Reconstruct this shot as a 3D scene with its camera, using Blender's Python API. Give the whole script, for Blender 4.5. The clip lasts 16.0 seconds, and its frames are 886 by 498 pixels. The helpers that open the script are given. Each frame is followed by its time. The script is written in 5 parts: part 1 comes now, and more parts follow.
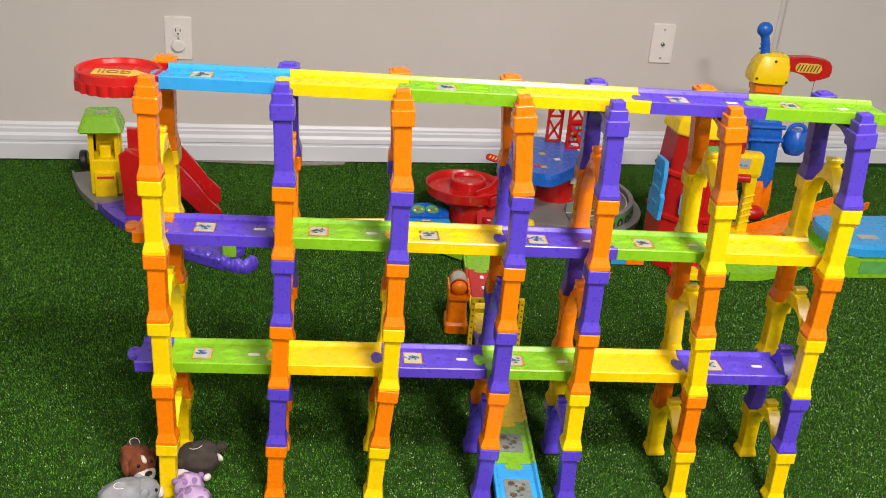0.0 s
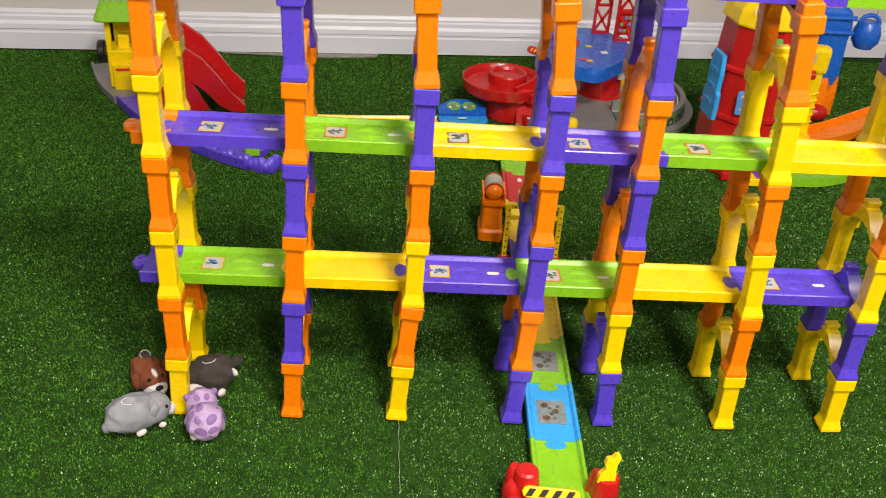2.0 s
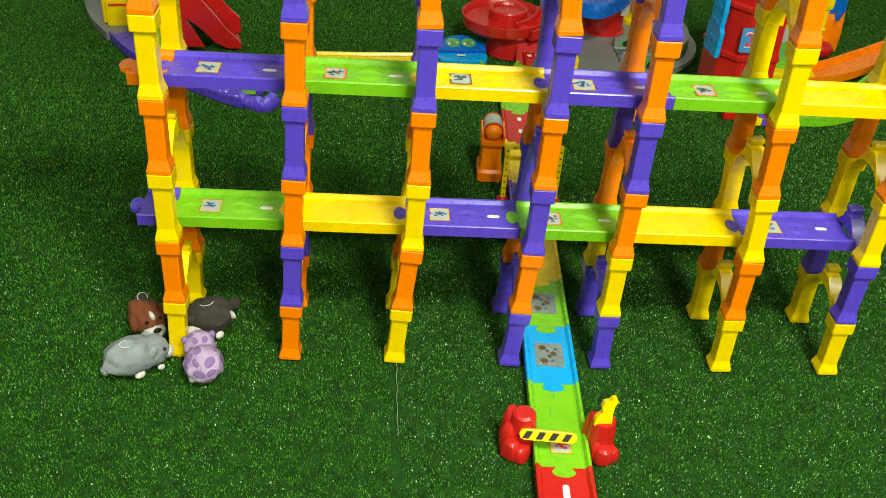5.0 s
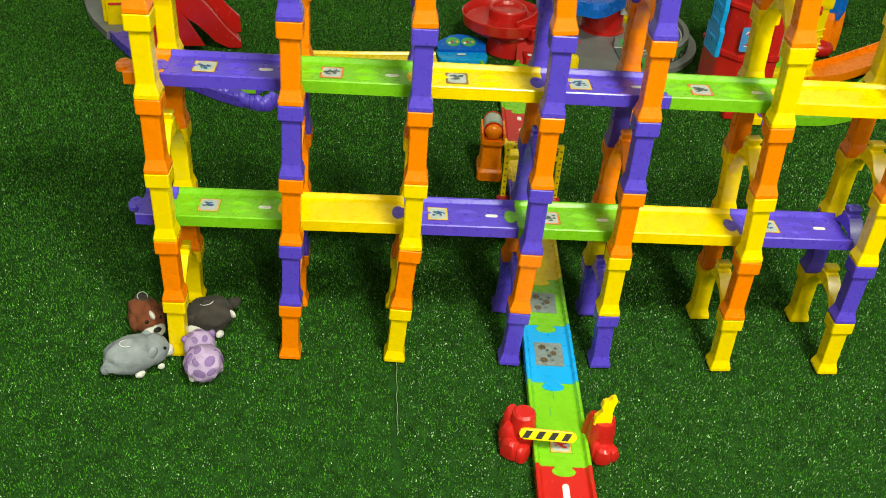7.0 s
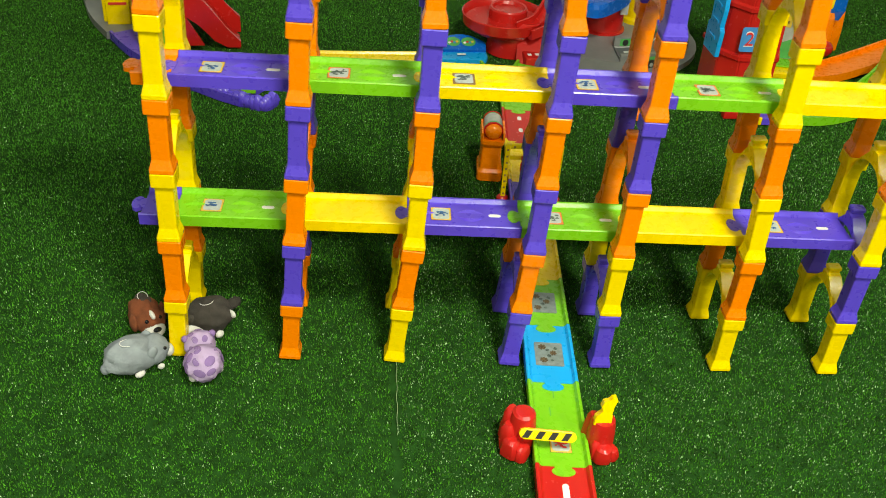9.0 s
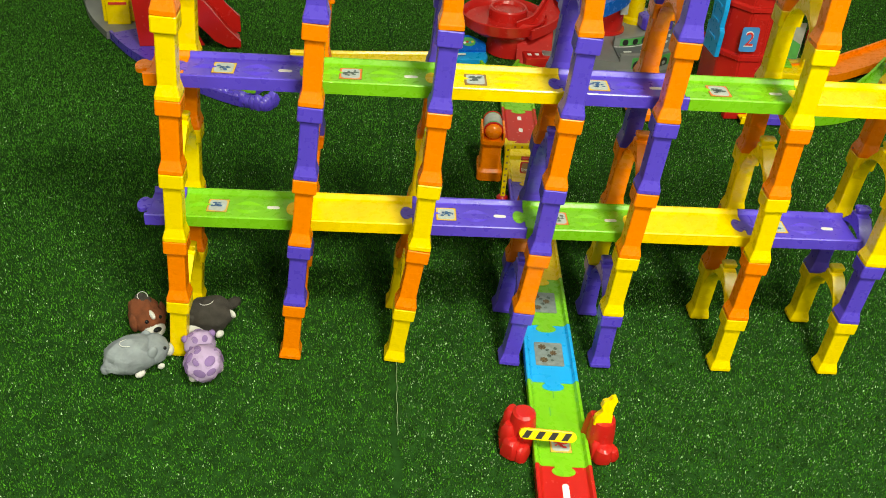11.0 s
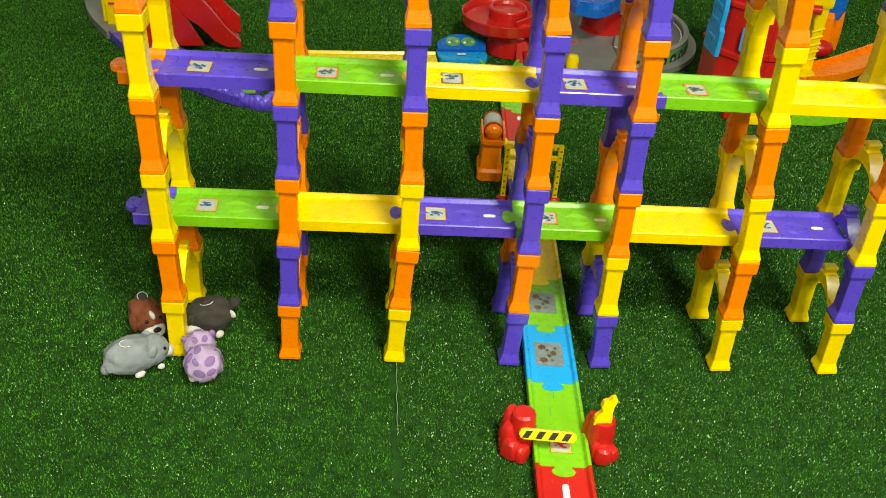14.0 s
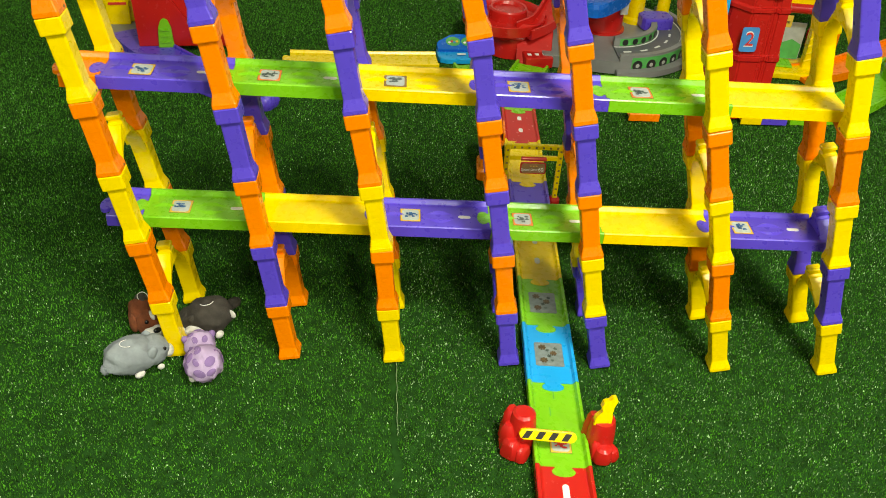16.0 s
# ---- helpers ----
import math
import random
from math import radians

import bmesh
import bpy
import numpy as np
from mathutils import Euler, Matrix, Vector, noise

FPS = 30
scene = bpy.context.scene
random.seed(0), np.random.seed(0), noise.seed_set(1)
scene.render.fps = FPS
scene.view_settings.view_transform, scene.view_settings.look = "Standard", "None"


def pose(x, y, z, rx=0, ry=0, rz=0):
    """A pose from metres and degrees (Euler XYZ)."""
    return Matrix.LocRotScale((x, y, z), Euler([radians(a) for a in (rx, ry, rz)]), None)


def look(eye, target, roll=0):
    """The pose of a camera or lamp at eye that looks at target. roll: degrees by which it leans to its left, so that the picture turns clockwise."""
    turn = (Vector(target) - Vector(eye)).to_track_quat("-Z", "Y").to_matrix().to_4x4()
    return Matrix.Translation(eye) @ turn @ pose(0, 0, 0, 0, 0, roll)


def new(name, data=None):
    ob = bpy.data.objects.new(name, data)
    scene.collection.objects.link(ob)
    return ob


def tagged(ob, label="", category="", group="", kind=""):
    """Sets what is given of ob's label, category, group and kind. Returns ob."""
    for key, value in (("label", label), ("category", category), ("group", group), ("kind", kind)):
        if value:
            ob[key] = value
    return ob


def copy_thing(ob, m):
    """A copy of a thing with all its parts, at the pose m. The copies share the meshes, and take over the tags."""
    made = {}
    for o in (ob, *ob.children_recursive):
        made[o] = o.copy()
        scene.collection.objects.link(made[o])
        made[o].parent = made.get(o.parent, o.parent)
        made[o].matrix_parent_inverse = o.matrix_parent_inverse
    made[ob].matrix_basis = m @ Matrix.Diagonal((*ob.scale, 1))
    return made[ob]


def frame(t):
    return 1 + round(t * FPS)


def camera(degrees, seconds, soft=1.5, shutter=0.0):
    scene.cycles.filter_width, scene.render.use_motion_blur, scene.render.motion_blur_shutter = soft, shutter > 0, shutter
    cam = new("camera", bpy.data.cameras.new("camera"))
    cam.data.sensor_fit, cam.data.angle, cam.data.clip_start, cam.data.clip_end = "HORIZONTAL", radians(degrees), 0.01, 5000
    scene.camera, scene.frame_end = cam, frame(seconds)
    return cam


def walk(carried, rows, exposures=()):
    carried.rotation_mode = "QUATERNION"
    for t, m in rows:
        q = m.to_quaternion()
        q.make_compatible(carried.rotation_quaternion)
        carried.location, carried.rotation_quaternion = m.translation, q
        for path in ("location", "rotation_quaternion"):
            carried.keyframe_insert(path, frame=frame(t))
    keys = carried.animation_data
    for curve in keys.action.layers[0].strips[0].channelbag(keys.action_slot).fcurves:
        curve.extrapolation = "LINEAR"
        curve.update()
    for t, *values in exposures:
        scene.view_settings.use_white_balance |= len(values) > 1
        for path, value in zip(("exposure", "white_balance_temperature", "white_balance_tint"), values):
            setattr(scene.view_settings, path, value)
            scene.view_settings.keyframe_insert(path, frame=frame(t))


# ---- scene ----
cam = camera(50.4, 16.0, soft=0.9, shutter=0.3)
PATH = [
    (0.0, (-0.077, 0.379, 0.925), (0.393, 2.137, 0.096), 4.7),
    (0.5, (-0.062, 0.409, 0.904), (0.412, 2.155, 0.052), 4.8),
    (1.0, (-0.056, 0.452, 0.893), (0.407, 2.162, -0.036), 5.1),
    (1.5, (-0.039, 0.487, 0.885), (0.422, 2.153, -0.121), 5.0),
    (2.0, (-0.032, 0.488, 0.886), (0.342, 2.160, -0.146), 4.3),
    (2.5, (-0.024, 0.482, 0.879), (0.285, 2.149, -0.182), 4.3),
    (3.0, (-0.024, 0.500, 0.886), (0.333, 2.106, -0.251), 4.4),
    (3.5, (-0.027, 0.502, 0.889), (0.341, 2.099, -0.257), 4.55),
    (4.0, (-0.027, 0.502, 0.889), (0.341, 2.099, -0.257), 4.55),
    (6.3, (-0.027, 0.502, 0.890), (0.341, 2.098, -0.259), 4.6),
    (16.0, (-0.027, 0.503, 0.891), (0.341, 2.097, -0.259), 4.6),
]
walk(cam, [(t, look(eye, target, roll)) for t, eye, target, roll in PATH],
     exposures=[(0.0, -0.33, 6950, 21), (2.5, -0.33, 7050, 22), (3.1, -0.37, 6900, -8), (16.0, -0.34, 7250, -5)])

# ---- light: a carpeted playroom lit by flat ceiling lamps ----
world = bpy.data.worlds.new("world")
world.use_nodes = True
world.node_tree.nodes["Background"].inputs[0].default_value = (1.0, 0.95, 0.88, 1)
world.node_tree.nodes["Background"].inputs[1].default_value = 0.4
scene.world = world
LAMPS = [(0.50, 0.30, 2.36, 92.0), (1.7, -0.2, 2.36, 28.0), (-1.5, 0.2, 2.36, 26.0), (0.5, -1.4, 2.36, 106.0)]


def ceiling_light_rays(x, y, z, watts):
    lamp = bpy.data.lights.new("ceiling_lamp_light", "AREA")
    lamp.shape, lamp.size, lamp.energy, lamp.color = "DISK", 0.42, watts, (1.0, 0.95, 0.88)
    new("ceiling_lamp_light", lamp).matrix_basis = pose(x, y, z - 0.03)


for lamp_row in LAMPS:
    ceiling_light_rays(*lamp_row)


# ---- materials ----
def mat(name, color, rough=0.35, vary=0.06, scale=30.0, bump=0.0, bump_scale=400.0, metal=0.0, coat=0.0, island=0.0):
    m = bpy.data.materials.new(name)
    m.use_nodes = True
    n, l = m.node_tree.nodes, m.node_tree.links
    b = n["Principled BSDF"]
    b.inputs["Roughness"].default_value = rough
    b.inputs["Metallic"].default_value = metal
    b.inputs["Coat Weight"].default_value = coat
    tc = n.new("ShaderNodeTexCoord")
    no = n.new("ShaderNodeTexNoise")
    no.inputs["Scale"].default_value, no.inputs["Detail"].default_value = scale, 4.0
    l.new(tc.outputs["Object"], no.inputs["Vector"])
    hs = n.new("ShaderNodeHueSaturation")
    hs.inputs["Color"].default_value = (*color, 1)
    mr = n.new("ShaderNodeMapRange")
    mr.inputs["From Min"].default_value, mr.inputs["From Max"].default_value = 0.3, 0.7
    mr.inputs["To Min"].default_value, mr.inputs["To Max"].default_value = 1 - vary, 1 + vary
    l.new(no.outputs["Fac"], mr.inputs["Value"])
    value = mr.outputs["Result"]
    if island:
        geo = n.new("ShaderNodeNewGeometry")
        m2 = n.new("ShaderNodeMapRange")
        m2.inputs["To Min"].default_value, m2.inputs["To Max"].default_value = 1 - island, 1 + island
        l.new(geo.outputs["Random Per Island"], m2.inputs["Value"])
        mu = n.new("ShaderNodeMath")
        mu.operation = "MULTIPLY"
        l.new(value, mu.inputs[0]), l.new(m2.outputs["Result"], mu.inputs[1])
        value = mu.outputs[0]
    l.new(value, hs.inputs["Value"])
    l.new(hs.outputs["Color"], b.inputs["Base Color"])
    rr = n.new("ShaderNodeMapRange")
    rr.inputs["To Min"].default_value, rr.inputs["To Max"].default_value = max(rough - 0.06, 0.03), min(rough + 0.08, 1)
    n2 = n.new("ShaderNodeTexNoise")
    n2.inputs["Scale"].default_value = scale * 3.7
    l.new(tc.outputs["Object"], n2.inputs["Vector"])
    l.new(n2.outputs["Fac"], rr.inputs["Value"])
    l.new(rr.outputs["Result"], b.inputs["Roughness"])
    if bump:
        bn = n.new("ShaderNodeTexNoise")
        bn.inputs["Scale"].default_value, bn.inputs["Detail"].default_value = bump_scale, 3.0
        l.new(tc.outputs["Object"], bn.inputs["Vector"])
        bp = n.new("ShaderNodeBump")
        bp.inputs["Strength"].default_value, bp.inputs["Distance"].default_value = bump, 0.002
        l.new(bn.outputs["Fac"], bp.inputs["Height"])
        l.new(bp.outputs["Normal"], b.inputs["Normal"])
    return m


ORANGE = mat("orange_plastic", (0.93, 0.225, 0.004), 0.27, 0.05, 25, 0.05, 300)
YELLOW = mat("yellow_plastic", (0.90, 0.65, 0.005), 0.27, 0.05, 25, 0.05, 300)
PURPLE = mat("purple_plastic", (0.095, 0.055, 0.60), 0.28, 0.06, 25, 0.05, 300)
GREEN = mat("lime_plastic", (0.20, 0.53, 0.018), 0.27, 0.05, 25, 0.05, 300)
BLUE = mat("sky_blue_plastic", (0.015, 0.36, 0.83), 0.28, 0.05, 25, 0.05, 300)
DEEP_BLUE = mat("deep_blue_plastic", (0.004, 0.12, 0.58), 0.25, 0.05, 25, 0.05, 300)
RED = mat("red_plastic", (0.50, 0.013, 0.012), 0.24, 0.06, 25, 0.05, 300)
GREY = mat("grey_plastic", (0.22, 0.22, 0.22), 0.38, 0.08, 25, 0.05, 300)
DARK_GREY = mat("dark_grey_road", (0.11, 0.11, 0.125), 0.45, 0.10, 40, 0.1, 500)
BLACK = mat("black_plastic", (0.012, 0.012, 0.014), 0.35, 0.1, 30)
WHITE = mat("white_print", (0.80, 0.80, 0.78), 0.45, 0.03, 60)
INK_PAPER = mat("sticker_paper", (0.46, 0.51, 0.50), 0.4, 0.1, 200)
INK_YELLOW = mat("sticker_yellow", (0.72, 0.47, 0.06), 0.4, 0.05, 60)
INK_ORANGE = mat("sticker_orange", (0.80, 0.22, 0.03), 0.4, 0.05, 60)
INK_BLUE = mat("sticker_blue", (0.06, 0.25, 0.60), 0.4, 0.1, 60)
INK_NAVY = mat("sticker_navy", (0.03, 0.10, 0.26), 0.4, 0.5, 300)
INK_SLATE = mat("sticker_slate", (0.07, 0.10, 0.09), 0.4, 0.6, 300)
STICKER_GREY = mat("sticker_film", (0.20, 0.24, 0.24), 0.35, 0.25, 120)
INK_UMBER = mat("sticker_umber", (0.10, 0.065, 0.03), 0.4, 0.4, 200)
INK_GREEN = mat("sticker_green", (0.10, 0.40, 0.10), 0.4, 0.15, 60)
INK_BROWN = mat("sticker_brown", (0.25, 0.14, 0.05), 0.45, 0.2, 120)
INK_RED = mat("sticker_red", (0.65, 0.03, 0.03), 0.4, 0.05, 60)
INK_PALE = mat("sticker_silver_grey", (0.42, 0.43, 0.41), 0.4, 0.12, 90)
INK_BLACK = mat("sticker_black", (0.02, 0.02, 0.02), 0.4, 0.05, 60)
WALL_PAINT = mat("warm_grey_wall_paint", (0.615, 0.61, 0.60), 0.65, 0.025, 3.0, 0.12, 180)
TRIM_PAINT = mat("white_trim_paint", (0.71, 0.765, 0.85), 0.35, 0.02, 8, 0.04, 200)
CEILING_PAINT = mat("white_ceiling_paint", (0.78, 0.77, 0.74), 0.8, 0.02, 4, 0.1, 200)
PLATE = mat("white_wall_plate", (0.80, 0.80, 0.80), 0.3, 0.02, 40)
STEEL = mat("steel_screw", (0.55, 0.55, 0.55), 0.3, 0.05, 80, metal=1.0)
BARE = mat("grey_underlay", (0.30, 0.29, 0.26), 0.9, 0.25, 60, 0.4, 300)
TURF_BASE = mat("turf_backing", (0.014, 0.052, 0.008), 0.9, 0.35, 60, 0.5, 300)
TURF = mat("turf_blades", (0.052, 0.178, 0.012), 0.6, 0.30, 45, island=0.92)
TURF.node_tree.nodes["Principled BSDF"].inputs["Specular IOR Level"].default_value = 0.2
TURF_BASE.node_tree.nodes["Principled BSDF"].inputs["Specular IOR Level"].default_value = 0.1
# glints of light on the plastic grass, put into a pale blade colour
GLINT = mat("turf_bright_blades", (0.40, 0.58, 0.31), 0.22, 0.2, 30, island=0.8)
THREAD = mat("pale_green_thread", (0.26, 0.36, 0.20), 0.6, 0.4, 120)
FUR_GREY = mat("silver_grey_plush", (0.28, 0.31, 0.34), 0.95, 0.16, 60, 0.4, 700)
FUR_DARK = mat("charcoal_brown_plush", (0.060, 0.052, 0.045), 0.9, 0.3, 70, 0.9, 900)
FUR_BROWN = mat("chestnut_plush", (0.22, 0.062, 0.022), 0.9, 0.3, 70, 0.9, 900)
FUR_WHITE = mat("white_plush", (0.74, 0.72, 0.69), 0.9, 0.1, 70, 0.8, 900)
FUR_LILAC = mat("lilac_plush", (0.60, 0.45, 0.72), 0.9, 0.08, 70, 0.8, 900)
FUR_VIOLET = mat("violet_spot_plush", (0.28, 0.17, 0.42), 0.9, 0.1, 70, 0.8, 900)
EYE = mat("glossy_black_eye", (0.01, 0.01, 0.012), 0.08, 0.0)
GLOW = bpy.data.materials.new("lamp_diffuser")
GLOW.use_nodes = True
GLOW.node_tree.nodes["Principled BSDF"].inputs["Emission Color"].default_value = (1, 0.93, 0.83, 1)
GLOW.node_tree.nodes["Principled BSDF"].inputs["Emission Strength"].default_value = 4.0


# ---- mesh kit ----
def part(name, bm, material, parent=None, label=""):
    """Links a bmesh as one mesh object under a thing or a part."""
    me = bpy.data.meshes.new(name)
    bmesh.ops.recalc_face_normals(bm, faces=bm.faces)
    bm.to_mesh(me)
    bm.free()
    me.materials.append(material)
    if any(p.use_smooth for p in me.polygons):
        me.set_sharp_from_angle(angle=radians(32))
    ob = new(name, me)
    ob.parent = parent
    if label:
        tagged(ob, label)
    return ob


def again(ob, m, parent=None):
    """One more object on the same mesh."""
    o = new(ob.name.split(".")[0], ob.data)
    o.parent = parent or ob.parent
    o.matrix_basis = m
    if "label" in ob.keys():
        o["label"] = ob["label"]
    return o


def thing(name, label, category, group="", m=None, kind=""):
    e = new(name)
    e.empty_display_size = 0.02
    if m is not None:
        e.matrix_basis = m
    return tagged(e, label, category, group, kind)


def box(bm, x0, x1, y0, y1, z0, z1, bevel=0.0, m=None):
    r = bmesh.ops.create_cube(bm, size=1.0, matrix=Matrix.Translation(((x0 + x1) / 2, (y0 + y1) / 2, (z0 + z1) / 2)) @ Matrix.Diagonal((x1 - x0, y1 - y0, z1 - z0, 1)))
    vs = r["verts"]
    if bevel:
        es = list({e for v in vs for e in v.link_edges})
        r2 = bmesh.ops.bevel(bm, geom=es, offset=bevel, segments=2, affect="EDGES", profile=0.6)
        vs = list({v for f in r2["faces"] for v in f.verts} | {v for v in vs if v.is_valid})
    if m is not None:
        bmesh.ops.transform(bm, matrix=m, verts=vs)
    return bm


def boxed(*args, **kw):
    return box(bmesh.new(), *args, **kw)


def smooth(bm):
    for f in bm.faces:
        f.smooth = True
    return bm


def rings(bm, sections, closed_ends=True):
    """Lofts a skin through rings of points of the same count."""
    vs = [[bm.verts.new(p) for p in ring] for ring in sections]
    k = len(vs[0])
    for a, b in zip(vs, vs[1:]):
        for i in range(k):
            bm.faces.new((a[i], a[(i + 1) % k], b[(i + 1) % k], b[i]))
    if closed_ends:
        bm.faces.new(vs[0][::-1])
        bm.faces.new(vs[-1])
    return bm


def round_square(h, z, cx=0.0, cy=0.0, r=0.25, hy=None):
    hy = hy or h
    c = min(h, hy) * r
    pts = []
    for sx, sy, a0 in ((1, 1, 0), (-1, 1, 90), (-1, -1, 180), (1, -1, 270)):
        for a in (0, 45, 90):
            t = radians(a0 + a)
            pts.append((cx + sx * (h - c) + c * math.cos(t), cy + sy * (hy - c) + c * math.sin(t), z))
    return pts


def circle(r, z, cx=0.0, cy=0.0, n=32, ry=None):
    return [(cx + r * math.cos(2 * math.pi * i / n), cy + (ry or r) * math.sin(2 * math.pi * i / n), z) for i in range(n)]


def lathe(profile, n=40, m=None):
    """A turned body from (radius, height) pairs."""
    bm = bmesh.new()
    rings(bm, [circle(max(r, 0.0004), z, n=n) for r, z in profile])
    if m is not None:
        bmesh.ops.transform(bm, matrix=m, verts=bm.verts)
    for f in bm.faces:
        f.smooth = len(f.verts) == 4 and abs(f.normal.z) < 0.98
    return bm


def slab(outline, z0, z1, bevel=0.0, m=None, bm=None):
    """An outline in the plane, given thickness."""
    bm = bm or bmesh.new()
    a = [bm.verts.new((x, y, z0)) for x, y in outline]
    b = [bm.verts.new((x, y, z1)) for x, y in outline]
    k = len(a)
    for i in range(k):
        bm.faces.new((a[i], a[(i + 1) % k], b[(i + 1) % k], b[i]))
    bm.faces.new(a[::-1])
    top = bm.faces.new(b)
    vs = a + b
    if bevel:
        r = bmesh.ops.bevel(bm, geom=list(top.edges), offset=bevel, segments=2, affect="EDGES", profile=0.6)
        vs = [v for v in vs if v.is_valid] + r["verts"]
    if m is not None:
        bmesh.ops.transform(bm, matrix=m, verts=list(set(vs)))
    return bm


def tube(path, r, n=12, bm=None):
    bm = bm or bmesh.new()
    P = [Vector(p) for p in path]
    secs = []
    for i, p in enumerate(P):
        d = (P[min(i + 1, len(P) - 1)] - P[max(i - 1, 0)]).normalized()
        side = d.cross(Vector((0, 0, 1)))
        side = side.normalized() if side.length > 1e-3 else Vector((1, 0, 0))
        up = side.cross(d)
        rr = r[i] if isinstance(r, (list, tuple)) else r
        secs.append([p + rr * (math.cos(2 * math.pi * k / n) * side + math.sin(2 * math.pi * k / n) * up) for k in range(n)])
    rings(bm, secs)
    return smooth(bm)


def blob(rx, ry, rz, m=None, seg=24, bm=None, wobble=0.0):
    bm = bm or bmesh.new()
    r = bmesh.ops.create_uvsphere(bm, u_segments=seg, v_segments=seg * 2 // 3, radius=1.0)
    for v in r["verts"]:
        if wobble:
            v.co *= 1 + wobble * noise.noise(v.co * 2.3 + Vector((rx * 90, ry * 70, 1)))
        v.co = Vector((v.co.x * rx, v.co.y * ry, v.co.z * rz))
    if m is not None:
        bmesh.ops.transform(bm, matrix=m, verts=r["verts"])
    return smooth(bm)


def letters(name, text, size, material, parent, m, label="", depth=0.0004):
    """Raised lettering in the built-in font, as a mesh."""
    cu = bpy.data.curves.new(name, "FONT")
    cu.body, cu.size, cu.extrude = text, size, depth
    cu.align_x, cu.align_y = "CENTER", "CENTER"
    tmp = new("lettering_source", cu)
    me = bpy.data.meshes.new_from_object(tmp.evaluated_get(bpy.context.evaluated_depsgraph_get()))
    bpy.data.objects.remove(tmp)
    bpy.data.curves.remove(cu)
    me.materials.clear()
    me.materials.append(material)
    ob = new(name, me)
    ob.parent, ob.matrix_basis = parent, m
    if label:
        tagged(ob, label)
    return ob


# ---- room ----
# the far wall runs slightly askew; it is built in its own space, x along it, its face at y = 0
WALL = pose(0.5, 2.9625, 0, 0, 0, -2.577)


def wall_line(x):
    return 2.9625 - 0.045 * (x - 0.5)


def wall(name, x0, x1, y0, y1, z0=0.0, z1=2.4, m=None):
    ob = tagged(part(name, boxed(x0, x1, y0, y1, z0, z1), WALL_PAINT), "warm grey painted plaster wall", "wall", kind="structure")
    if m is not None:
        ob.matrix_basis = m
    return ob


wall("wall_north", -3.15, 1.075, 0.0, 0.12, m=WALL)
wall("wall_north_recess", 1.075, 2.95, 0.032, 0.15, m=WALL)
wall("wall_west", -2.72, -2.6, -3.0, 3.24)
wall("wall_east", 3.4, 3.52, -3.0, 3.1)
wall("wall_south", -2.72, 3.52, -3.12, -3.0)
tagged(part("ceiling", boxed(-2.72, 3.52, -3.12, 3.26, 2.4, 2.5), CEILING_PAINT), "plain white painted ceiling", "ceiling", kind="structure")
bead = part("corner_bead", slab([(1.076, 0.0005), (1.092, 0.004), (1.104, 0.014), (1.108, 0.0315), (1.076, 0.0315)], 0.0, 2.4), WALL_PAINT)
bead.matrix_basis = WALL
tagged(bead, "rounded painted corner of the wall", "wall", kind="structure")


def baseboard(x0, x1, y):
    """A moulded skirting: the profile runs along the wall."""
    prof = [(0, 0), (-0.016, 0), (-0.016, 0.043), (-0.013, 0.046), (-0.013, 0.051), (-0.016, 0.054), (-0.015, 0.066), (-0.010, 0.074), (-0.010, 0.084), (-0.0065, 0.088), (-0.0065, 0.094), (-0.003, 0.101), (0, 0.102)]
    bm = bmesh.new()
    rings(bm, [[(x, y + py, pz) for py, pz in prof] for x in (x0, x1)])
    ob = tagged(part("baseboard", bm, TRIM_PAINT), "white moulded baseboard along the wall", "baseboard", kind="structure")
    ob.matrix_basis = WALL
    return ob


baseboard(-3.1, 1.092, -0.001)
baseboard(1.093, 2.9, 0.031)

for x, y, z, watts in LAMPS:
    lamp = thing("ceiling_lamp", "round flat white ceiling lamp, switched on", "lamp", "ceiling lamps", pose(x, y, 2.40))
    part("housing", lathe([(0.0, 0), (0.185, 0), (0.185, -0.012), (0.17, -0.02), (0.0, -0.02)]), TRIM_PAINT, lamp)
    part("diffuser", lathe([(0.0, -0.021), (0.16, -0.021), (0.15, -0.026), (0.0, -0.027)]), GLOW, lamp)


def outlet(x, z):
    o = thing("wall_outlet", "white duplex wall outlet with a round plug-in cover", "outlet", m=WALL @ pose(x, 0, z, 90, 0, 0))
    part("plate", slab([(p[0], p[1]) for p in round_square(0.035, 0, r=0.12, hy=0.057)], 0.0, 0.006, 0.002), PLATE, o)
    for dy in (0.0195, -0.0195):
        f = part("socket_face", slab([(px, py + dy) for px, py, _ in circle(0.0165, 0, n=24, ry=0.0145)], 0.0062, 0.0085, 0.0008), PLATE, o)
        if dy > 0:
            for dx, h in ((-0.006, 0.0045), (0.006, 0.0037)):
                part("slot", boxed(dx - 0.0011, dx + 0.0011, dy - h + 0.003, dy + h + 0.003, 0.0086, 0.0089), BLACK, o)
            part("ground_hole", slab([(px, py + dy - 0.007) for px, py, _ in circle(0.0024, 0, n=12)], 0.0086, 0.0089), BLACK, o)
    part("safety_cover", slab([(px, py - 0.0195) for px, py, _ in circle(0.0175, 0, n=28, ry=0.0155)], 0.0087, 0.0155, 0.003), PLATE, o, "round white safety cover")
    part("screw", slab([(px, py) for px, py, _ in circle(0.003, 0, n=12)], 0.0062, 0.0072), STEEL, o)


outlet(-0.658, 0.340)


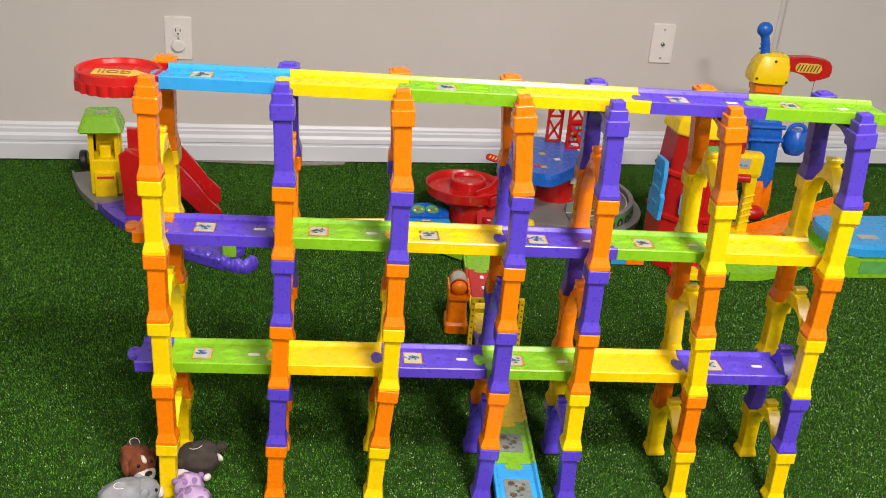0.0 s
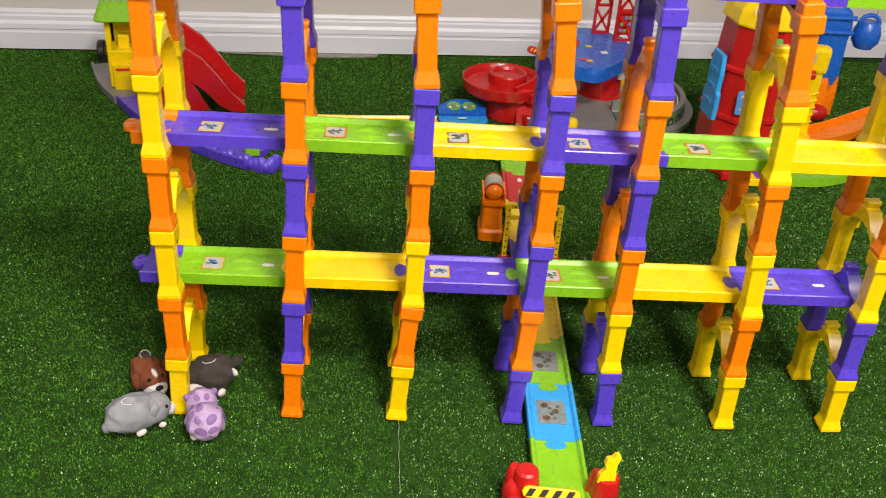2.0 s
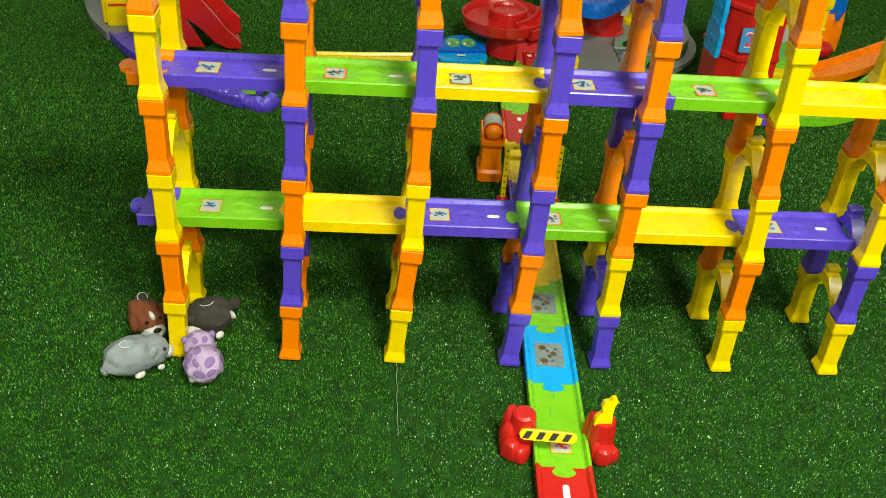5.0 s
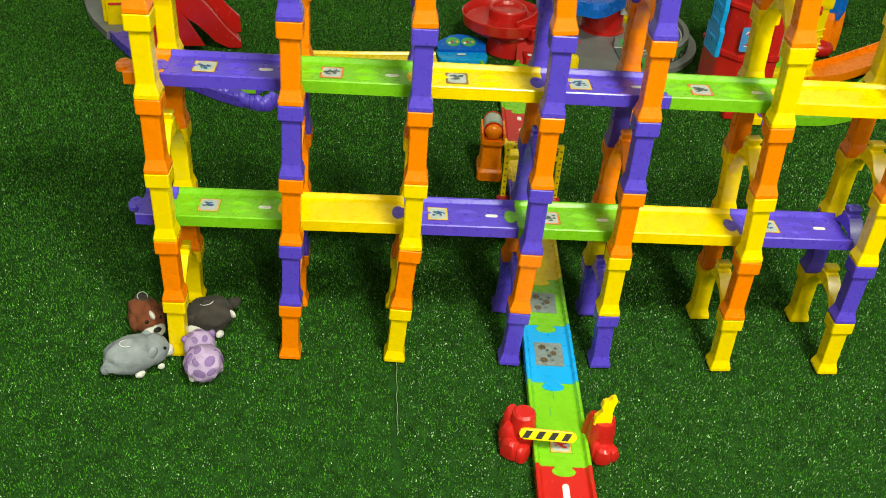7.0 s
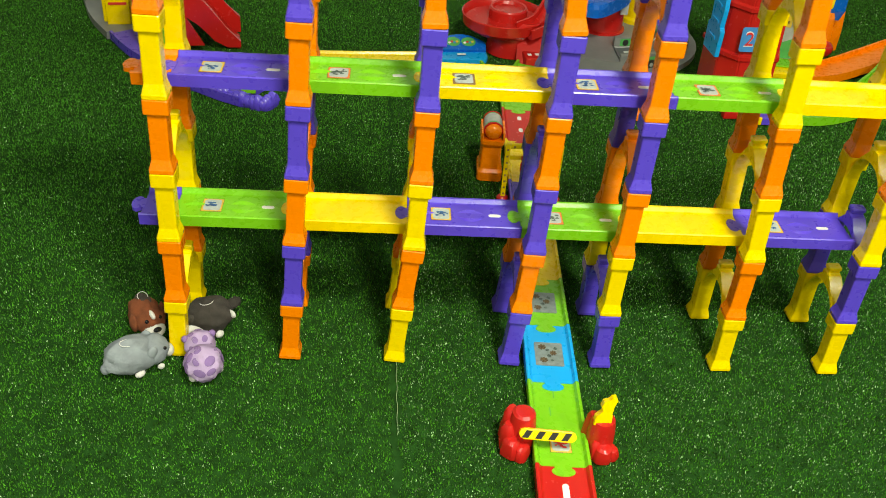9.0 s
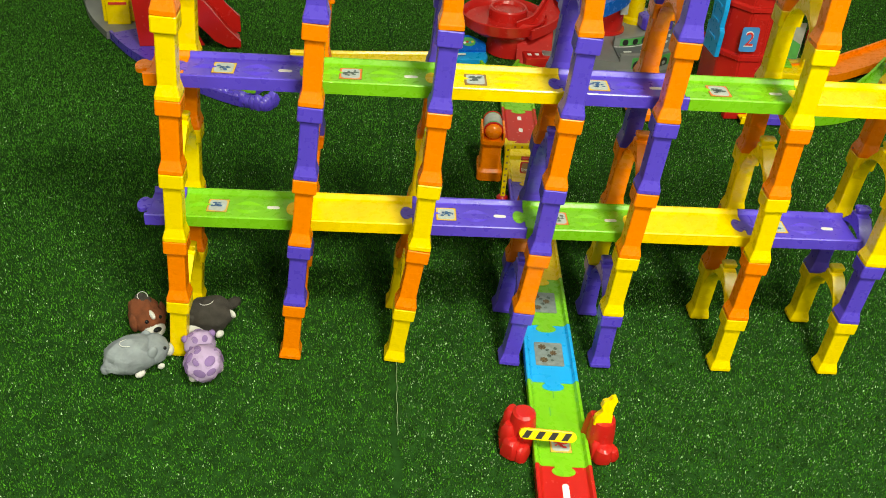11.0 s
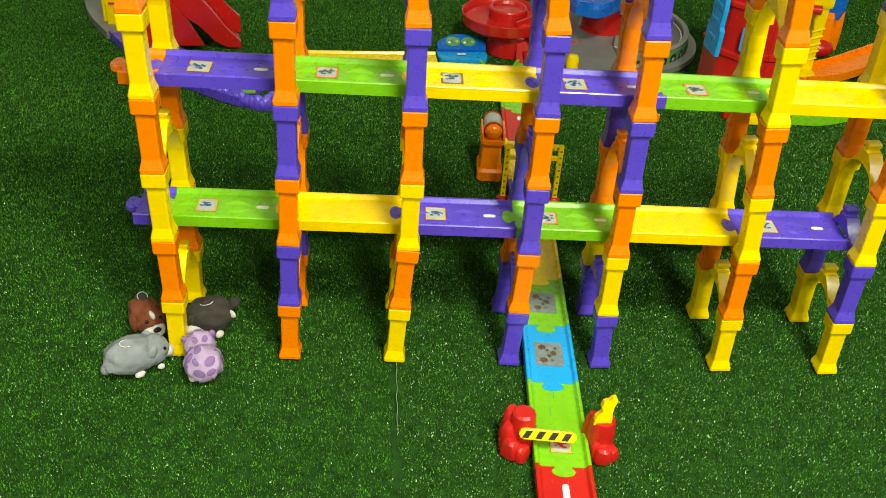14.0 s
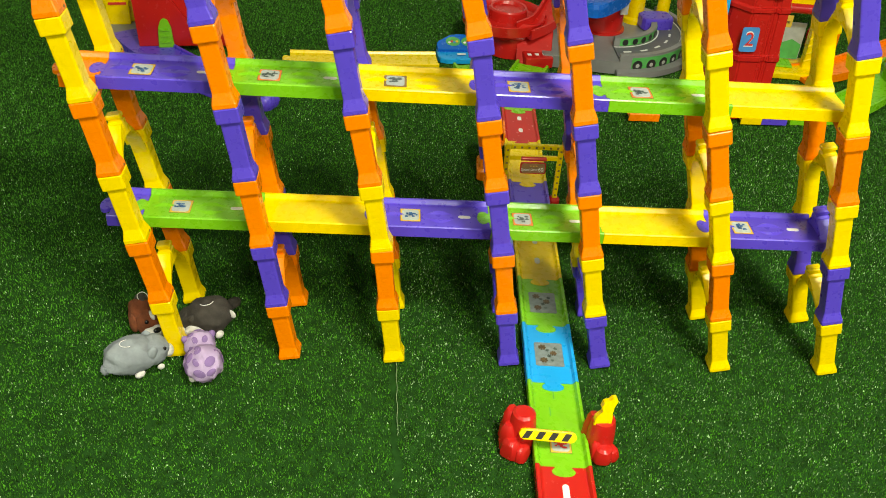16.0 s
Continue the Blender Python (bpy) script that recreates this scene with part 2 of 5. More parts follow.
def coax_plate(x, z):
    o = thing("wall_plate", "white wall plate with a steel cable connector", "wall plate", m=WALL @ pose(x, 0, z, 90, 0, 0))
    part("plate", slab([(p[0], p[1]) for p in round_square(0.035, 0, r=0.12, hy=0.057)], 0.0, 0.006, 0.002), PLATE, o)
    part("connector", lathe([(0.0055, 0.0062), (0.0055, 0.009), (0.0042, 0.0092), (0.0042, 0.016), (0.0012, 0.0162)], 12), STEEL, o)
    for dy in (0.042, -0.042):
        part("screw", slab([(px, py + dy) for px, py, _ in circle(0.003, 0, n=12)], 0.0062, 0.0072), STEEL, o)


coax_plate(0.720, 0.372)

# ---- turf ----
ground = slab([(-2.6, -3.0), (3.4, -3.0), (3.4, wall_line(3.4) + 0.06), (-2.6, wall_line(-2.6) + 0.06)], -0.05, -0.004)
tagged(part("floor", ground, TURF_BASE), "dark green artificial turf carpet with a seam", "floor", kind="structure")
# where the turf stops short of the wall, a sliver of the bare floor shows
bare = part("floor_edge", slab([(-0.62, -0.0175), (-0.20, -0.0175), (-0.21, -0.036), (-0.34, -0.046), (-0.50, -0.030)], -0.0035, -0.0005), BARE)
bare.matrix_basis = WALL
tagged(bare, "bare grey floor beside the turf's edge", "floor", kind="structure")


def seam_x(y):
    return 0.138 + (y - 1.45) * 0.128


def turf(name, count, material, low, high, width, lean_most, label, seed, thin=False):
    rng = np.random.default_rng(seed)
    x = rng.uniform(-1.25, 2.35, count)
    y = rng.uniform(0.95, 3.06, count)
    # the strip in view widens with the distance
    keep = (np.abs(x - 0.15 - 0.24 * (y - 1.0)) < 0.62 + 0.52 * (y - 0.9)) & (np.abs(x - seam_x(y) - 0.003 * np.sin(y * 60)) > np.where(y < 1.49, 0.0042, 0.0022))
    gap = np.where((x > -0.10) & (x < 0.28), 0.036 + 0.010 * np.sin((x + 0.10) * 8.3) + 0.003 * np.sin(x * 170), 0.018)
    keep &= y < 2.9625 - 0.045 * (x - 0.5) - gap
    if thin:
        # fewer painted glints left of the seam and towards the wall
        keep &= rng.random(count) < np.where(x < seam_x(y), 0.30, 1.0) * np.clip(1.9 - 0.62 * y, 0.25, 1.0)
    x, y = x[keep], y[keep]
    n = len(x)
    left = x < seam_x(y)
    ang = rng.uniform(0, 2 * np.pi, n)
    h = rng.uniform(low, high, n)
    lean = rng.uniform(0.0, lean_most, n) * (h + 0.005)
    # the two sheets lie with their pile in different ways
    way = np.where(left, 1.9 + rng.normal(0, 1.0, n), rng.uniform(0, 6.283, n))
    w = width * rng.uniform(0.6, 1.3, n)
    co = np.empty((n, 3, 3))
    co[:, 0] = np.stack([x - w * np.cos(ang), y - w * np.sin(ang), np.full(n, -0.0045)], 1)
    co[:, 1] = np.stack([x + w * np.cos(ang), y + w * np.sin(ang), np.full(n, -0.0045)], 1)
    co[:, 2] = np.stack([x + lean * np.cos(way), y + lean * np.sin(way), h], 1)
    me = bpy.data.meshes.new(name)
    me.vertices.add(3 * n), me.loops.add(3 * n), me.polygons.add(n)
    me.vertices.foreach_set("co", co.reshape(-1))
    me.loops.foreach_set("vertex_index", np.arange(3 * n, dtype=np.int32))
    me.polygons.foreach_set("loop_start", np.arange(0, 3 * n, 3, dtype=np.int32))
    me.update(calc_edges=True)
    me.materials.append(material)
    return tagged(new(name, me), label, "turf", kind="stuff")


turf("turf_pile", 1250000, TURF, -0.0028, 0.0006, 0.0011, 0.5, "short dark green artificial grass blades", 7)
# extra pale blades that paint the turf's sparkle
turf("turf_glints", 230000, GLINT, -0.0030, -0.0002, 0.0011, 0.4, "pale blades standing in for light glints on the turf", 11, thin=True)
thread = tube([(seam_x(1.335 + 0.008 * k) + 0.0022 + 0.0007 * math.sin(k * 1.3), 1.335 + 0.008 * k, 0.0012 + 0.0006 * math.sin(k * 2.1)) for k in range(20)], 0.0004, 6)
tagged(part("seam_thread", thread, THREAD), "pale loose thread along the turf seam", "seam", kind="structure")

# ---- the swaying bridge tower ----
TOWER = pose(-0.155, 1.516, 0, 0, 0, -8.57)
# heights of the joints, and where each stack's joints stand along the tower at rest
JOINT = [0.0, 0.0937, 0.1914, 0.2903, 0.3892, 0.4912, 0.5980]
REST = [
    (0.000, 0.003, 0.002, 0.001, 0.001, 0.000, 0.001), (0.153, 0.156, 0.159, 0.162, 0.164, 0.165, 0.162), (0.298, 0.304, 0.312, 0.314, 0.314, 0.314, 0.309), (0.460, 0.465, 0.469, 0.470, 0.470, 0.470, 0.461),
    (0.590, 0.587, 0.586, 0.586, 0.585, 0.583, 0.579), (0.764, 0.761, 0.760, 0.753, 0.747, 0.742, 0.733), (0.921, 0.918, 0.917, 0.916, 0.916, 0.916, 0.907)]
COLOURS = {"o": (ORANGE, "orange"), "y": (YELLOW, "yellow"), "p": (PURPLE, "purple"), "g": (GREEN, "lime green"), "b": (BLUE, "sky blue"), "r": (RED, "red")}
# bottom to top, one letter a level
COLUMNS = ["yoyoyo", "opopop", "yoyopo", "popopo", "pyopop", "yoyoyo", "ypyoyp"]
SWAYING = []


def stretch(bm, k):
    bmesh.ops.transform(bm, matrix=Matrix.Diagonal((1, 1, k, 1)), verts=bm.verts)
    return bm


def leg_mesh(cy):
    bm = bmesh.new()
    rings(bm, [round_square(h, z, 0, cy, 0.16) for h, z in (
        (0.0140, 0.0), (0.0148, 0.001), (0.0148, 0.0055), (0.0143, 0.0068), (0.0119, 0.0158), (0.0113, 0.0185), (0.0113, 0.0780), (0.0116, 0.0788),
        (0.0146, 0.0792), (0.0150, 0.0804), (0.0150, 0.0968), (0.0143, 0.0980), (0.0100, 0.0981))])
    return bm


def peg_mesh(cy, tall):
    bm = bmesh.new()
    rows = ((0.0125, 0.0975), (0.0125, 0.1090), (0.0118, 0.1100), (0.0090, 0.1101), (0.0088, 0.1185), (0.0080, 0.1192)) if tall else ((0.0140, 0.0975), (0.0140, 0.1125), (0.0134, 0.1134), (0.0092, 0.1135), (0.0090, 0.1155), (0.0082, 0.1162))
    rings(bm, [round_square(h, z, 0, cy, 0.2) for h, z in rows])
    return bm


def arch_mesh(rise):
    """The span between the two legs: an arch pierced by a half round, flat under a deck, tall where it stands free."""
    mid, n, hx = 0.0749, 18, 0.0092 if rise else 0.0078
    foot, crown = (0.030, 0.080 + rise) if rise else (0.042, 0.090)
    pts = [(mid + 0.0495 * abs(math.cos(math.pi * k / n)) ** 0.8 * (1 if k < n / 2 else -1), foot + (crown - foot) * math.sin(math.pi * k / n) ** 0.8) for k in range(n + 1)]
    if rise:
        half = [(0.024, 0.068), (0.030, 0.0905), (0.038, 0.0985), (0.049, 0.098 + rise * 0.42), (0.060, 0.098 + rise * 0.78), (0.069, 0.098 + rise)]
    else:
        half = [(0.024, 0.070), (0.031, 0.082), (0.043, 0.093), (0.060, 0.0965)]
    pts += half + [(2 * mid - y, z) for y, z in half[::-1]]
    bm = bmesh.new()
    a = [bm.verts.new((-hx, y, z)) for y, z in pts]
    b = [bm.verts.new((hx, y, z)) for y, z in pts]
    k = len(pts)
    for i in range(k):
        bm.faces.new((a[i], a[(i + 1) % k], b[(i + 1) % k], b[i])).smooth = True
    bm.faces.new(a[::-1]), bm.faces.new(b)
    return bm


def clip_mesh(rise):
    """The lump on the crown of an arch that holds a track: two rolls and a waist."""
    bm = bmesh.new()
    if rise:
        z = 0.097 + rise
        rows = ((0.0098, z - 0.005, 0.010), (0.0098, z + 0.001, 0.009), (0.0082, z + 0.003, 0.006), (0.0082, z + 0.0055, 0.006), (0.0098, z + 0.007, 0.0072), (0.0098, z + 0.0105, 0.0072), (0.0086, z + 0.0122, 0.006))
    else:
        rows = ((0.0092, 0.0915, 0.013), (0.0092, 0.0965, 0.012), (0.0085, 0.0970, 0.009), (0.0088, 0.0975, 0.010))
    rings(bm, [round_square(h, z, 0, 0.0749 + (0.006 if rise else 0.0), 0.3, hy=hy) for h, z, hy in rows])
    return bm


def support(colour, lev, free):
    top, k, rise = lev == 5, (JOINT[lev + 1] - JOINT[lev]) / 0.0981, 0.034 if free else 0.0
    material, word = COLOURS[colour]
    s = thing("bridge_support", "%s plastic arch support stacked in the tall track tower" % word, "toy support", "stacked track supports")
    part("leg", stretch(leg_mesh(0.0163), k), material, s)
    part("leg", stretch(leg_mesh(0.1335), k), material, s)
    part("arch", stretch(arch_mesh(rise), k), material, s)
    part("clip", stretch(clip_mesh(rise), k), material, s)
    for cy in (0.0163, 0.1335):
        for sx in (-1, 1):
            part("screw_hole", slab([(px, py) for px, py, _ in circle(0.0017, 0, n=10)], 0, 0.0003, 0, pose(sx * 0.0149, cy + 0.006, 0.0040 * k, 0, sx * 90, 0)), INK_BROWN, s)
    if top:
        part("peg", stretch(peg_mesh(0.0163, True), k), material, s)
        part("peg", stretch(peg_mesh(0.1335, False), k), material, s)
    return s


MODELS = {}
for col, colours in enumerate(COLUMNS):
    for lev, c in enumerate(colours):
        key = (c, lev, lev % 2 == 0 or (col, lev) == (6, 1))
        if key not in MODELS:
            MODELS[key] = support(*key)
            ob = MODELS[key]
        else:
            ob = copy_thing(MODELS[key], Matrix())
        SWAYING.append(("support", ob, col, lev))


# ---- track pieces ----
TRACK_W = 0.070


def tab_outline(x, out=0.0145):
    """The round-headed puzzle tab, pointing to -x from x."""
    pts = [(x + 0.002, -0.0115), (x - 0.003, -0.0100)]
    for a in range(-120, 121, 20):
        pts.append((x - out * 0.62 - 0.0095 * math.cos(radians(a)) * 0.85, 0.0150 * math.sin(radians(a))))
    pts += [(x - 0.003, 0.0100), (x + 0.002, 0.0115)]
    return pts


def track_bed(length):
    w = TRACK_W / 2
    prof = [(-w, 0.0), (-w - 0.0004, 0.0150), (-w + 0.0008, 0.0163), (-w + 0.0040, 0.0163), (-w + 0.0048, 0.0150), (-w + 0.0070, 0.0113), (-w + 0.0090, 0.0105),
            (w - 0.0090, 0.0105), (w - 0.0075, 0.0113), (w - 0.0048, 0.0150), (w - 0.0040, 0.0163), (w - 0.0008, 0.0163), (w + 0.0004, 0.0150), (w, 0.0), (w - 0.003, 0.0), (w - 0.0035, 0.0075), (-w + 0.0035, 0.0075), (-w + 0.003, 0.0)]
    bm = bmesh.new()
    rings(bm, [[(x, y, z) for y, z in prof] for x in (0.0002, length - 0.0002)])
    return bm


def bump_mesh(x, y, flip):
    """A moulded crescent on the lane."""
    bm = bmesh.new()
    secs = []
    for i in range(9):
        t = i / 8
        px, w = x + (t - 0.5) * 0.036, 0.0046 * math.sin(math.pi * t) + 0.0003
        cy = y + flip * 0.0055 * math.sin(math.pi * t)
        secs.append([(px, cy - w, 0.0104), (px, cy, 0.0104 + 0.0030 * math.sin(math.pi * t) + 0.0001), (px, cy + w, 0.0104)])
    rings(bm, secs)
    return smooth(bm)


def picture_sticker(t, x, border, motif, turn=0):
    s = part("sticker", slab([(px, py) for px, py, _ in round_square(0.0135, 0, r=0.08, hy=0.0150)], 0.0, 0.0005), border, t, "square picture sticker with a coloured border")
    s.matrix_basis = pose(x, 0, 0.0107, 0, 0, turn)
    rim = round_square(0.0135, 0, r=0.08, hy=0.0150)
    part("outline", tube([(px, py, 0.0005) for px, py, _ in list(rim) + [rim[0]]], 0.0003, 4), INK_BROWN, s)
    part("picture", slab([(px, py) for px, py, _ in round_square(0.0112, 0, r=0.35, hy=0.0128)], 0.0006, 0.0009), INK_PAPER, s)
    bm = bmesh.new()
    rng = random.Random(int(x * 1e5) + len(bpy.data.objects))
    for k in range(16):
        a = rng.uniform(0, 6.28)
        r = rng.uniform(0.0004, 0.0085)
        slab([(r * math.cos(a) + qx, r * math.sin(a) + qy) for qx, qy, _ in circle(rng.uniform(0.001, 0.0034), 0, n=9, ry=rng.uniform(0.001, 0.0022))], 0.0010 + k * 0.00005, 0.0012 + k * 0.00005, bm=bm)
    part("motif", bm, motif, s)
    return s


def lane_mark(t, x, along=0.0085, across=0.0032):
    return part("lane_mark", slab([(x + px, py) for px, py, _ in round_square(along, 0, r=0.9, hy=across)], 0.0107, 0.0113, 0.0002), WHITE, t, "white lane dash")


def track(colour, length, sticker=None, marks=(), bumps=True, label="", group="", tab=True):
    material, word = COLOURS[colour]
    t = thing("track_piece", label or "%s plastic straight road track piece" % word, "toy track", group)
    part("bed", track_bed(length), material, t)
    if tab:
        part("tab", slab(tab_outline(0.001), 0.0060, 0.0112, 0.0004), material, t)
    if bumps:
        part("bump", bump_mesh(length * 0.56, 0.004, 1), material, t)
        part("bump", bump_mesh(length * 0.56, -0.006, -1), material, t)
        part("bump", bump_mesh(length * 0.16, -0.002, 1), material, t)
    if sticker:
        picture_sticker(t, length * 0.30, *sticker)
    for x in marks:
        lane_mark(t, x)
    return t


BLUE_PIC, GREEN_PIC, FARM_PIC = (INK_YELLOW, INK_NAVY), (INK_ORANGE, INK_SLATE), (INK_BROWN, INK_SLATE)
DECKS = [
    (1, 0.000, 0.1515, 0.1905, [("g", BLUE_PIC, 1), ("y", None, 0), ("p", BLUE_PIC, 1), ("g", GREEN_PIC, 1), ("y", None, 0), ("p", BLUE_PIC, 1)]),
    (3, 0.009, 0.1522, 0.3888, [("p", BLUE_PIC, 1), ("g", GREEN_PIC, 1), ("y", FARM_PIC, 0), ("p", BLUE_PIC, 1), ("g", GREEN_PIC, 1), ("y", None, 0)]),
    (5, 0.010, 0.1550, 0.5985, [("b", BLUE_PIC, 0), ("y", None, 0), ("g", BLUE_PIC, 0), ("y", None, 0), ("p", BLUE_PIC, 1), ("g", GREEN_PIC, 1)]),
]
for lev, s0, pitch, z, pieces in DECKS:
    for k, (c, pic, mark) in enumerate(pieces):
        word = COLOURS[c][1]
        t = track(c, pitch, pic, (pitch * 0.78,) if mark else (), pic is not None, "%s plastic straight track laid on the tower supports%s" % (word, "" if pic else ", without sticker"), "raised road tracks")
        SWAYING.append(("deck", t, s0 + k * pitch, lev, z))


def end_coupler(colour):
    """A short track end that hooks on to the first support."""
    material, word = COLOURS[colour]
    t = thing("track_coupler", "short %s plastic track end coupler hooked on a support" % word, "toy track", "track end couplers")
    part("bed", track_bed(0.043), material, t)
    part("tab", slab(tab_outline(0.001), 0.0060, 0.0112, 0.0004), material, t)
    return t


SWAYING.append(("deck", end_coupler("p"), 0.000 - 0.0432, 1, 0.1905))
SWAYING.append(("deck", end_coupler("o"), 0.009 - 0.0432, 3, 0.3888))
SWAYING.append(("deck", track("g", 0.022, None, (), False, "short lime green plastic track end beyond the last support", "raised road tracks", tab=False), 0.010 + 6 * 0.1550, 5, 0.5985))


def start_plate():
    """The round red launching plate with its arrow and fluted skirt."""
    t = thing("start_plate", "round red plastic start plate with a yellow GO arrow", "toy track")
    n = 40
    r = 0.053
    part("dish", lathe([(0.0, 0.0030), (r - 0.003, 0.0020), (r - 0.001, -0.0035), (r + 0.001, -0.003), (r, 0.0125), (r - 0.002, 0.0135), (r - 0.0045, 0.0125), (r - 0.007, 0.0075), (r - 0.010, 0.0062), (0.0, 0.0060)], n), RED, t)
    part("neck", boxed(0.034, 0.0555, -0.0335, 0.0335, 0.001, 0.0058, 0.001), RED, t)
    for sy in (-1, 1):
        part("neck_rim", boxed(0.040, 0.0555, sy * 0.0335 - 0.002, sy * 0.0335 + 0.002, 0.001, 0.0135, 0.0008), RED, t)
    skirt = bmesh.new()
    secs_in, secs_out = [], []
    for i in range(73):
        a = radians(206 + i * 1.3)
        rr = r + 0.0010 + 0.0028 * (0.5 - 0.5 * math.cos(i * 0.5236)) ** 0.6
        secs_out.append((rr * math.cos(a), rr * math.sin(a)))
        secs_in.append(((r - 0.0025) * math.cos(a), (r - 0.0025) * math.sin(a)))
    slab(secs_out + secs_in[::-1], -0.0105, 0.0030, 0.0008, bm=skirt)
    part("fluted_skirt", skirt, RED, t)
    arrow = [(-0.032, -0.0125), (0.014, -0.0125), (0.014, -0.0175), (0.034, 0.0), (0.014, 0.0175), (0.014, 0.0125), (-0.032, 0.0125)]
    part("arrow", slab(arrow, 0.0064, 0.0072), INK_YELLOW, t, "yellow arrow sticker")
    letters("lettering", "GO!!", 0.020, INK_BROWN, t, pose(-0.006, 0, 0.0077, 0, 0, 180), "dark GO lettering")
    return t


PLATE_S = -0.046
SWAYING.append(("deck", start_plate(), PLATE_S, 5, 0.5985))

# ---- the track laid on the turf ----
ROAD = pose(0.319, 1.248, 0.0015, 0, 0, -10.8)


def lay(t, y, m=None):
    """Along the road line: a piece's far end points to +y."""
    t.matrix_basis = ROAD @ pose(0, y, 0, 0, 0, 90) if m is None else m
    return t


def grey_sticker(t, x):
    s = part("sticker", slab([(px, py) for px, py, _ in round_square(0.0245, 0, r=0.1, hy=0.0200)], 0.0, 0.0005), STICKER_GREY, t, "silver grey sticker with brown paw tracks")
    s.matrix_basis = pose(x, 0, 0.0107)
    for k, (px, py, big) in enumerate(((-0.013, 0.008, 1), (0.002, -0.006, 0.9), (0.014, 0.009, 1), (-0.004, 0.000, 0.55), (0.012, -0.010, 0.5), (-0.013, -0.004, 0.4), (0.008, 0.002, 0.45))):
        bm = bmesh.new()
        for j in range(7):
            a = j * 0.9 + k
            slab([(px + big * (0.0042 * math.cos(a) + qx), py + big * (0.0042 * math.sin(a) + qy)) for qx, qy, _ in circle(0.0017, 0, n=8)], 0.0006 + j * 0.00004, 0.0009 + j * 0.00004, bm=bm)
        slab([(px + big * qx, py + big * qy) for qx, qy, _ in circle(0.0028, 0, n=10)], 0.0010, 0.0013, bm=bm)
        part("paw_mark", bm, INK_UMBER if big > 0.8 else INK_SLATE, s)


ROAD_PIECES = [("r", -0.150, 0.150), ("g", 0.0, 0.150), ("b", 0.150, 0.122), ("g", 0.272, 0.113), ("y", 0.385, 0.147), ("p", 0.532, 0.147), ("y", 0.679, 0.155), ("r", 0.834, 0.135), ("g", 0.969, 0.10)]
for k, (c, y, length) in enumerate(ROAD_PIECES):
    word = COLOURS[c][1]
    t = track(c, length, None, (), False, "%s plastic straight track lying on the turf" % word, "road laid on the turf", tab=True)
    lay(t, y)
    if k == 0:
        lane_mark(t, 0.110, 0.0125, 0.0042)
    if k in (4, 7):
        lane_mark(t, length * 0.34, 0.0080, 0.0042), lane_mark(t, length * 0.72, 0.0080, 0.0042)
    if k in (2, 3):
        grey_sticker(t, length * 0.48)
    if k == 1:
        picture_sticker(t, 0.038, INK_YELLOW, INK_RED, -90)
        for x, dy in ((0.095, 0.008), (0.128, 0.001), (0.030, -0.002)):
            part("slit", boxed(x - 0.008, x + 0.008, dy - 0.0006, dy + 0.0006, 0.0056, 0.0107), INK_GREEN, t)


def rocks(lumps):
    """Blocky moulded boulders that grow into one another."""
    bm = bmesh.new()
    for i, (px, py, r, h) in enumerate(lumps):
        secs = []
        for u, z in ((1.0, 0.0), (1.04, h * 0.3), (0.92, h * 0.62), (0.80, h * 0.86), (0.50, h), (0.1, h * 1.02)):
            secs.append([(px + r * u * math.cos(a) * (1 + 0.13 * math.sin(3 * a + i * 2.1 + z * 60)), py + r * u * math.sin(a) * (1 + 0.13 * math.cos(2 * a + i + z * 90)), z) for a in (radians(24 * q) for q in range(15))])
        rings(bm, secs)
    return smooth(bm)


